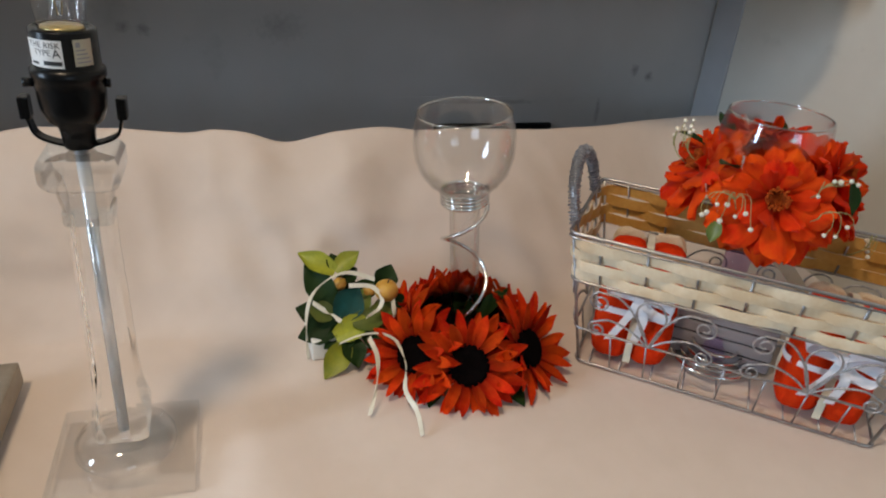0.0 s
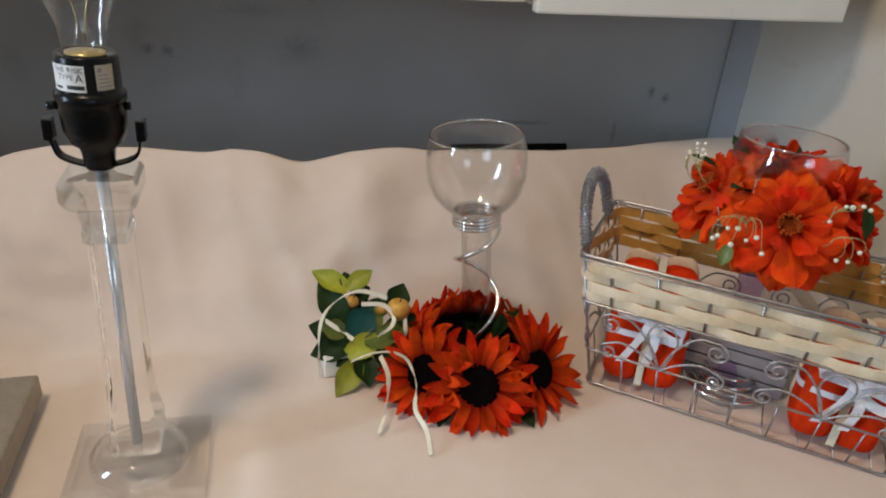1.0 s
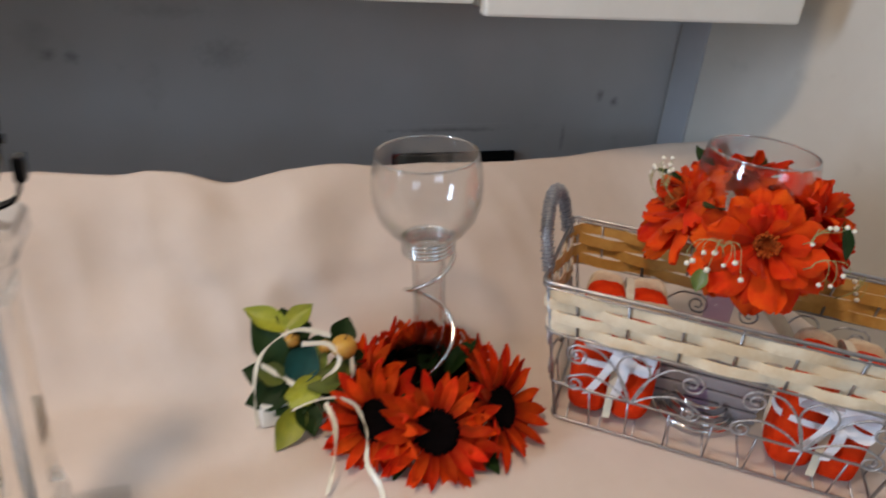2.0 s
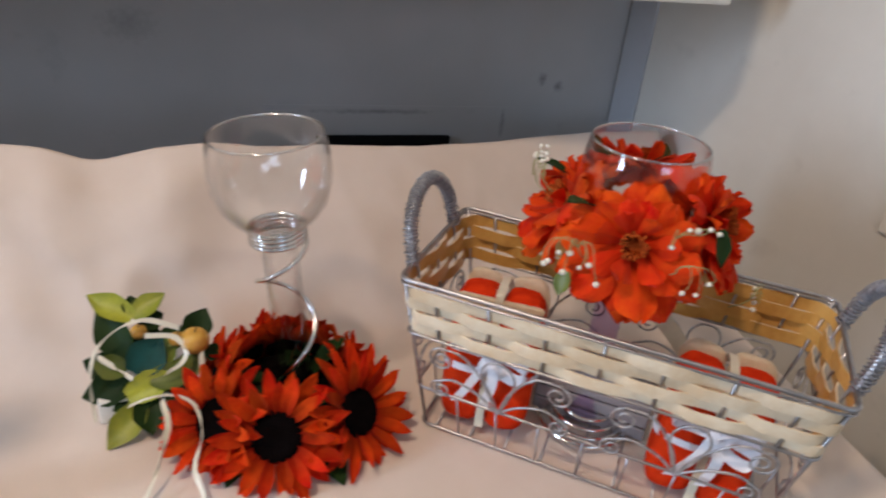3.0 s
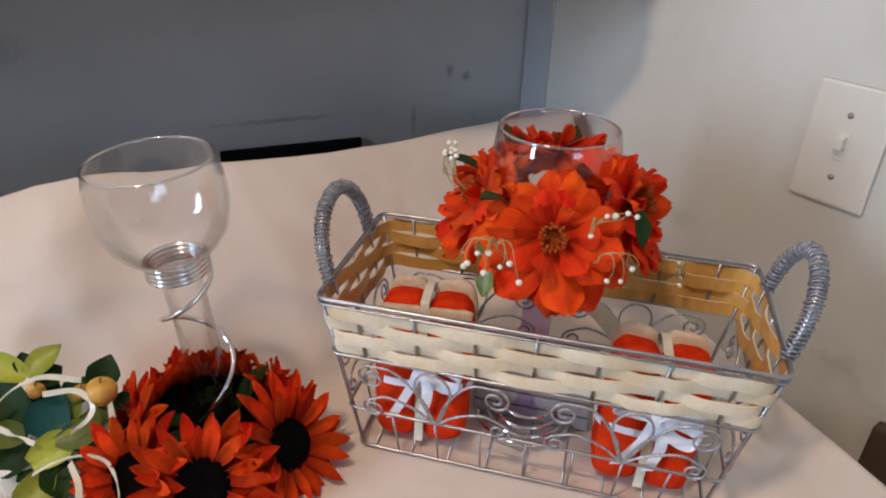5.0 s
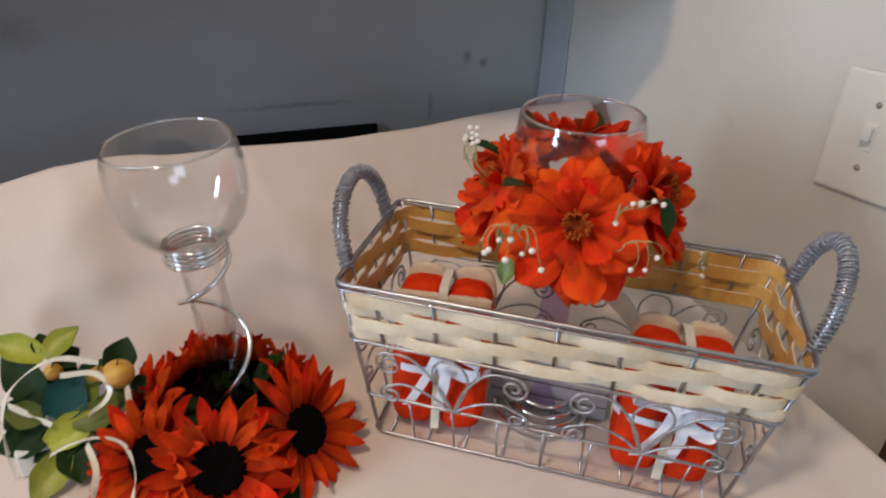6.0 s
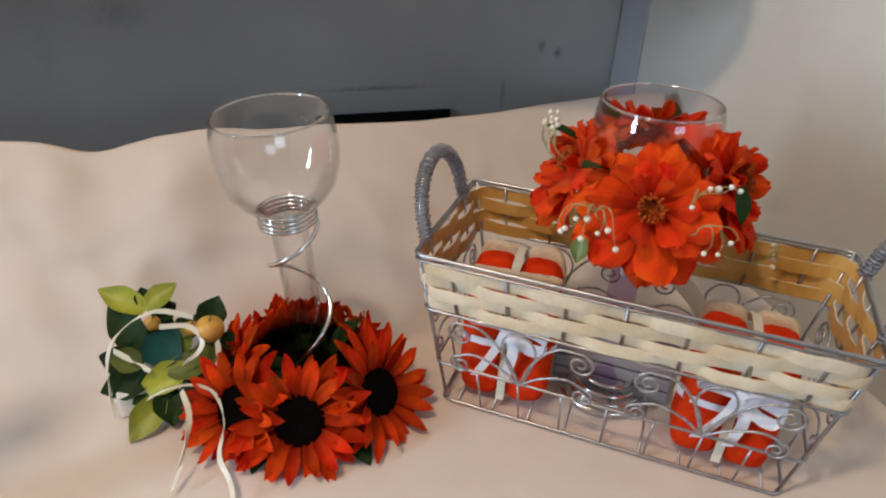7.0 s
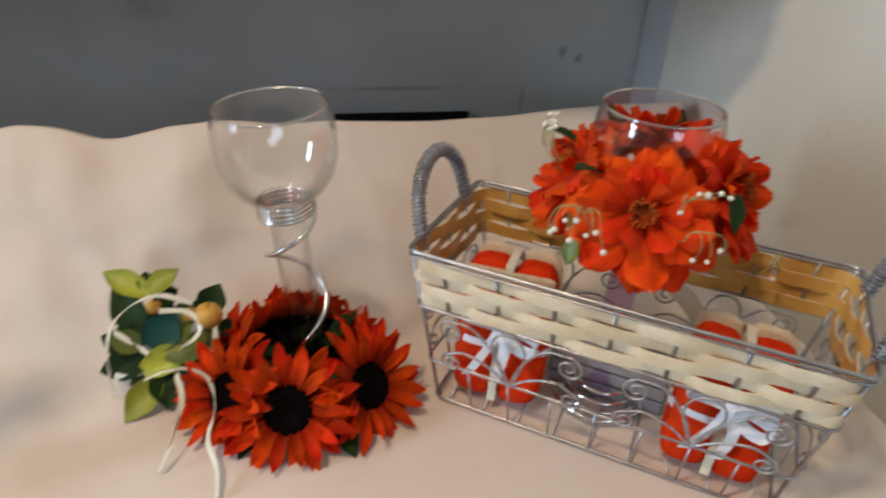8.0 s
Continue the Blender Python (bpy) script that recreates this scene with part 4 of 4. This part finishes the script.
rn = random.Random(11)
to_cam = math.degrees(math.atan2(0.538 - FG.y, 0.395 - FG.x))
for ang, rad, z, tilt, size in ((to_cam, 0.076, 0.193, 70, 1.0), (to_cam - 78, 0.056, 0.190, 62, 0.98), (to_cam + 78, 0.060, 0.194, 72, 1.08), (to_cam + 116, 0.056, 0.182, 66, 0.85), (to_cam - 118, 0.056, 0.188, 60, 0.85), (to_cam + 180, 0.060, 0.204, 24, 0.95)):
    a = radians(ang)
    o = Vector((math.cos(a), math.sin(a), 0))
    zinnia(globe, o * rad + Vector((0, 0, z)), o * math.sin(radians(tilt)) + Vector((0, 0, math.cos(radians(tilt)))), size, rn)
for ang, rad, z, up, sz in ((to_cam - 32, 0.062, 0.206, 25, 0.75), (to_cam + 36, 0.088, 0.214, -60, 0.6), (to_cam - 90, 0.055, 0.205, 25, 0.7), (to_cam + 168, 0.057, 0.200, 40, 0.75), (to_cam - 150, 0.057, 0.200, 40, 0.75)):
    m = Matrix.Rotation(radians(ang), 4, "Z") @ Matrix.Translation((rad, 0, z)) @ Matrix.Rotation(-radians(up), 4, "Y") @ Matrix.Scale(sz, 4)
    part("leaf", rnd.choice(WLEAF), None, globe, "", m)


m = Matrix.Rotation(radians(to_cam - 24), 4, "Z") @ Matrix.Translation((0.098, 0, 0.170)) @ Matrix.Rotation(radians(62), 4, "Y")
part("leaf", blade(0.018, 0.013, 0.12, -0.12, 1.0, 6, 4, 0.02, 0.3, seed=46), LEAFMID, globe, "small olive green leaf", m)


def bead_spray(parent, m, seed, n, reach, fall):
    """A sprig in the x-y plane of m (x across, y up, z outward): hair-thin stems that arch from one node and end in beads.
    reach: how far the stems go across, from and to; fall: how far the beads hang below the node, from and to."""
    rn2 = random.Random(seed)
    verts, faces = [], []
    ends = []
    for k in range(n):
        h = reach[0] + (reach[1] - reach[0]) * (k + rn2.uniform(0.1, 0.9)) / n
        d, up, out = rn2.uniform(*fall), rn2.uniform(0.004, 0.011), rn2.uniform(0.001, 0.008)
        ctrl = [(0, 0, 0), (h * 0.30, up * 0.8, out * 0.6), (h * 0.75, up - max(d, 0) * 0.15, out), (h, up * 0.3 - d * 0.6, out), (h + rn2.uniform(-0.003, 0.003), -d, out * 0.7)]
        tube(curve_points(ctrl, 14), 0.00030, 4, verts=verts, faces=faces)
        ends.append(ctrl[-1])
    tube([(0, 0, 0.0005), (0.001, -0.006, -0.004), (0.001, -0.012, -0.012)], 0.0005, 5, verts=verts, faces=faces)
    sp = part("bead_spray", mesh("stems", verts, faces), STEMW, parent, "pale wire sprig tipped with small pearl beads", m)
    for e in ends:
        part("bead", PEARL, BEAD, sp, "", pose(*e) @ Matrix.Scale(rn2.uniform(0.8, 1.15), 4))


PEARL = lathe([(0.0, -0.0022), (0.0012, -0.0018), (0.0019, -0.0005), (0.0020, 0.0006), (0.0013, 0.0017), (0.0, 0.0021)], 10)
for ang, rad, z, n, reach, fall, seed in ((to_cam - 18, 0.114, 0.199, 8, (-0.028, 0.020), (0.004, 0.020), 2), (to_cam + 11, 0.110, 0.218, 5, (-0.008, 0.026), (-0.010, 0.008), 5), (to_cam + 14, 0.112, 0.199, 3, (0.006, 0.026), (-0.002, 0.016), 8),
                                          (to_cam - 74, 0.074, 0.205, 7, (-0.016, 0.012), (-0.028, -0.010), 12), (to_cam - 92, 0.080, 0.196, 4, (-0.012, 0.010), (-0.024, -0.006), 19), (to_cam + 78, 0.098, 0.140, 5, (-0.006, 0.030), (-0.004, 0.012), 15)):
    ca, sa = math.cos(radians(ang)), math.sin(radians(ang))
    outward, along = Vector((ca, sa, 0)), Vector((-sa, ca, 0))
    m = Matrix.Translation(outward * rad + Vector((0, 0, z))) @ Matrix((along, Vector((0, 0, 1)), outward)).transposed().to_4x4()
    bead_spray(globe, m, seed, n, reach, fall)
# wide pale ribbon hanging from the bouquet into the basket
rp = curve_points([(-0.004, -0.020, 0.140), (0.014, -0.030, 0.118), (0.036, -0.040, 0.094), (0.056, -0.048, 0.066)], 16)
part("ribbon", ribbon(rp, [(1, 0.5, 0.45)] * 16, 0.016), RIBBON, globe, "pale satin ribbon end")

# ---- crystal table lamp ----
LAMP = thing("table_lamp", pose(-0.120, 0.531, 0.003, 0, 2.3, 3), "clear crystal column lamp base with black socket and bare bulb", "table lamp")


def square_stack(levels, bevel=0.0):
    """A square column; levels are (half width, height)."""
    verts, faces = [], []
    c = 0.18
    for w, z in levels:
        for x, y in ((w, -w * (1 - c)), (w, w * (1 - c)), (w * (1 - c), w), (-w * (1 - c), w), (-w, w * (1 - c)), (-w, -w * (1 - c)), (-w * (1 - c), -w), (w * (1 - c), -w)):
            verts.append((x, y, z))
    for i in range(len(levels) - 1):
        for k in range(8):
            a, b2 = i * 8 + k, i * 8 + (k + 1) % 8
            faces.append((a, b2, b2 + 8, a + 8))
    faces += [tuple(range(8))[::-1], tuple((len(levels) - 1) * 8 + k for k in range(8))]
    return mesh("column", verts, faces, False)


part("base_plate", box(-0.050, -0.045, 0.0, 0.050, 0.045, 0.012, 0.001), FOOT, LAMP, "square clear crystal foot")
part("dome", lathe([(0.0, 0.0125), (0.034, 0.0125), (0.0365, 0.0150), (0.0360, 0.019), (0.033, 0.0235), (0.027, 0.0275), (0.021, 0.0305), (0.0, 0.0305)], 16), FOOT, LAMP)
part("column", square_stack([(0.0180, 0.0310), (0.0185, 0.049), (0.0155, 0.066), (0.0142, 0.078), (0.0125, 0.205)]), CRYSTAL, LAMP)
part("capital", square_stack([(0.0140, 0.2055), (0.0140, 0.2135), (0.0130, 0.2140), (0.0150, 0.228), (0.0205, 0.232), (0.0222, 0.236), (0.0222, 0.2465), (0.0200, 0.2505)]), FACET, LAMP)
part("rod", lathe([(0.0, 0.0316), (0.0038, 0.0316), (0.0038, 0.2535), (0.0, 0.2535)], 20), RODM, LAMP, "chrome rod")
part("socket", lathe([(0.0, 0.2527), (0.0085, 0.2527), (0.0095, 0.2615), (0.0105, 0.2659), (0.0150, 0.2694), (0.0178, 0.2773), (0.0186, 0.2896), (0.0186, 0.2945), (0.0196, 0.2954), (0.0196, 0.2998), (0.0182, 0.3011), (0.0176, 0.3015), (0.0172, 0.3213), (0.0160, 0.3226), (0.0150, 0.3218), (0.0, 0.3209)], 40), BLACK, LAMP, "glossy black lamp socket")
for sx in (-1, 1):
    kn = [(sx * 0.018, -0.002, 0.2914), (sx * 0.024, -0.003, 0.2914)] if sx < 0 else [(sx * 0.018, 0, 0.2914), (sx * 0.021, 0, 0.2914)]
    part("knob", tube(kn, 0.0026, 10), BLACK, LAMP)
hp = curve_points([(-0.0255, 0, 0.2800), (-0.0244, 0, 0.2685), (-0.021, 0, 0.2597), (-0.010, 0, 0.2549), (0.0, 0, 0.2540), (0.010, 0, 0.2549), (0.021, 0, 0.2597), (0.0244, 0, 0.2685), (0.0255, 0, 0.2800)], 40)
saddle = part("harp_saddle", ribbon(hp, [(0, 1, 0)] * 40, 0.0075, 0.0016), BLACK, LAMP, "black metal harp saddle")
for sx in (-1, 1):
    part("harp_sleeve", box(sx * 0.0255 - 0.0028, -0.0048, 0.2700, sx * 0.0255 + 0.0028, 0.0048, 0.2832, 0.0012), BLACK, saddle)
bulb = part("bulb", lathe([(0.0125, 0.3222), (0.0128, 0.3284), (0.0138, 0.3389), (0.0190, 0.3530), (0.0240, 0.3671), (0.0275, 0.3794), (0.0265, 0.3935), (0.022, 0.4040), (0.012, 0.4098), (0.0, 0.4111)], 40), CLEAR, LAMP, "clear glass bulb")
part("bulb_stem", lathe([(0.0, 0.3222), (0.0078, 0.3222), (0.0050, 0.3319), (0.0022, 0.3407), (0.0018, 0.3477), (0.0, 0.3486)], 16), CLEAR, bulb)
part("bulb_cap", lathe([(0.0, 0.3213), (0.0112, 0.3213), (0.0110, 0.3228), (0.0, 0.3235)], 24), BRASS, bulb)
for sx in (-1, 1):
    part("filament_wire", tube(curve_points([(sx * 0.001, 0, 0.3284), (sx * 0.003, 0, 0.3442), (sx * 0.006, 0.001, 0.3583), (sx * 0.010, 0, 0.3724)], 14), 0.0004, 4), BRASS, bulb)


def on_socket(u, z, r=0.0179):
    a = u / r
    return (r * math.sin(a), -r * math.cos(a), z)


def socket_patch(name, u0, u1, z0, z1, r, material, parent, label=""):
    n = 10
    verts = [on_socket(u0 + (u1 - u0) * k / n, z, r) for z in (z0, z1) for k in range(n + 1)]
    faces = [(k, k + 1, k + n + 2, k + n + 1) for k in range(n)]
    return part(name, mesh(name, verts, faces), material, parent, label)


lab = socket_patch("label", -0.0185, 0.0020, 0.3033, 0.3182, 0.01795, LABELW, LAMP, "white warning label with black lettering")
foil = socket_patch("label", 0.0075, 0.0180, 0.3042, 0.3187, 0.01795, LABELS, LAMP, "small silver foil label")
for z in (0.3060, 0.3082, 0.3104, 0.3126):
    socket_patch("ink_bar", 0.0088, 0.0168 - 0.4 * (z - 0.3060), z, z + 0.0008, 0.01800, GREYBOX, foil)
socket_patch("ink_bar", 0.0088, 0.0112, 0.3145, 0.3172, 0.01800, GREYBOX, foil)


def socket_text(words, u, z, size, parent):
    cu = bpy.data.curves.new("words", "FONT")
    cu.body, cu.size, cu.align_x = words, size, "RIGHT"
    tmp = bpy.data.objects.new("words", cu)
    me = bpy.data.meshes.new_from_object(tmp)
    bpy.data.objects.remove(tmp)
    for v in me.vertices:
        v.co = on_socket(u + v.co.x, z + v.co.y, 0.01802)
    me.materials.clear()
    part("lettering", me, INK, parent)


socket_text("THE RISK", 0.0012, 0.3141, 0.0044, lab)
socket_text("TYPE", -0.0040, 0.3101, 0.0044, lab)
socket_text("A", 0.0010, 0.3090, 0.0066, lab)
socket_patch("ink_bar", -0.0085, 0.0012, 0.3048, 0.3071, 0.01802, INK, lab)
socket_patch("ink_bar", -0.0165, -0.0115, 0.3048, 0.3062, 0.01802, INK, lab)

# ---- hot plate ----
hob = thing("hot_plate", pose(-0.218, 0.627, 0.0035, 0, 0, 3), "low steel hot plate with a round cast iron burner", "hot plate")
part("body", box(-0.26, -0.22, 0.005, 0.0, 0.0, 0.027, 0.0025), HOBM, hob)
part("burner", lathe([(0.0, 0.036), (0.020, 0.036), (0.022, 0.0348), (0.062, 0.036), (0.070, 0.033), (0.072, 0.0275), (0.0, 0.0275)], 48), HOBPLATE, hob, "", pose(-0.105, -0.105, 0))
part("burner_ring", tube([(-0.105 + 0.077 * math.cos(a), -0.105 + 0.077 * math.sin(a), 0.0285) for a in np.linspace(0, 2 * math.pi, 56, endpoint=False)], 0.003, 6, True), CHROME, hob)
for x in (-0.24, -0.02):
    for y in (-0.20, -0.02):
        part("foot", lathe([(0.0, 0.0), (0.008, 0.0), (0.008, 0.006), (0.0, 0.006)], 14), BLACK, hob, "", pose(x, y, 0))
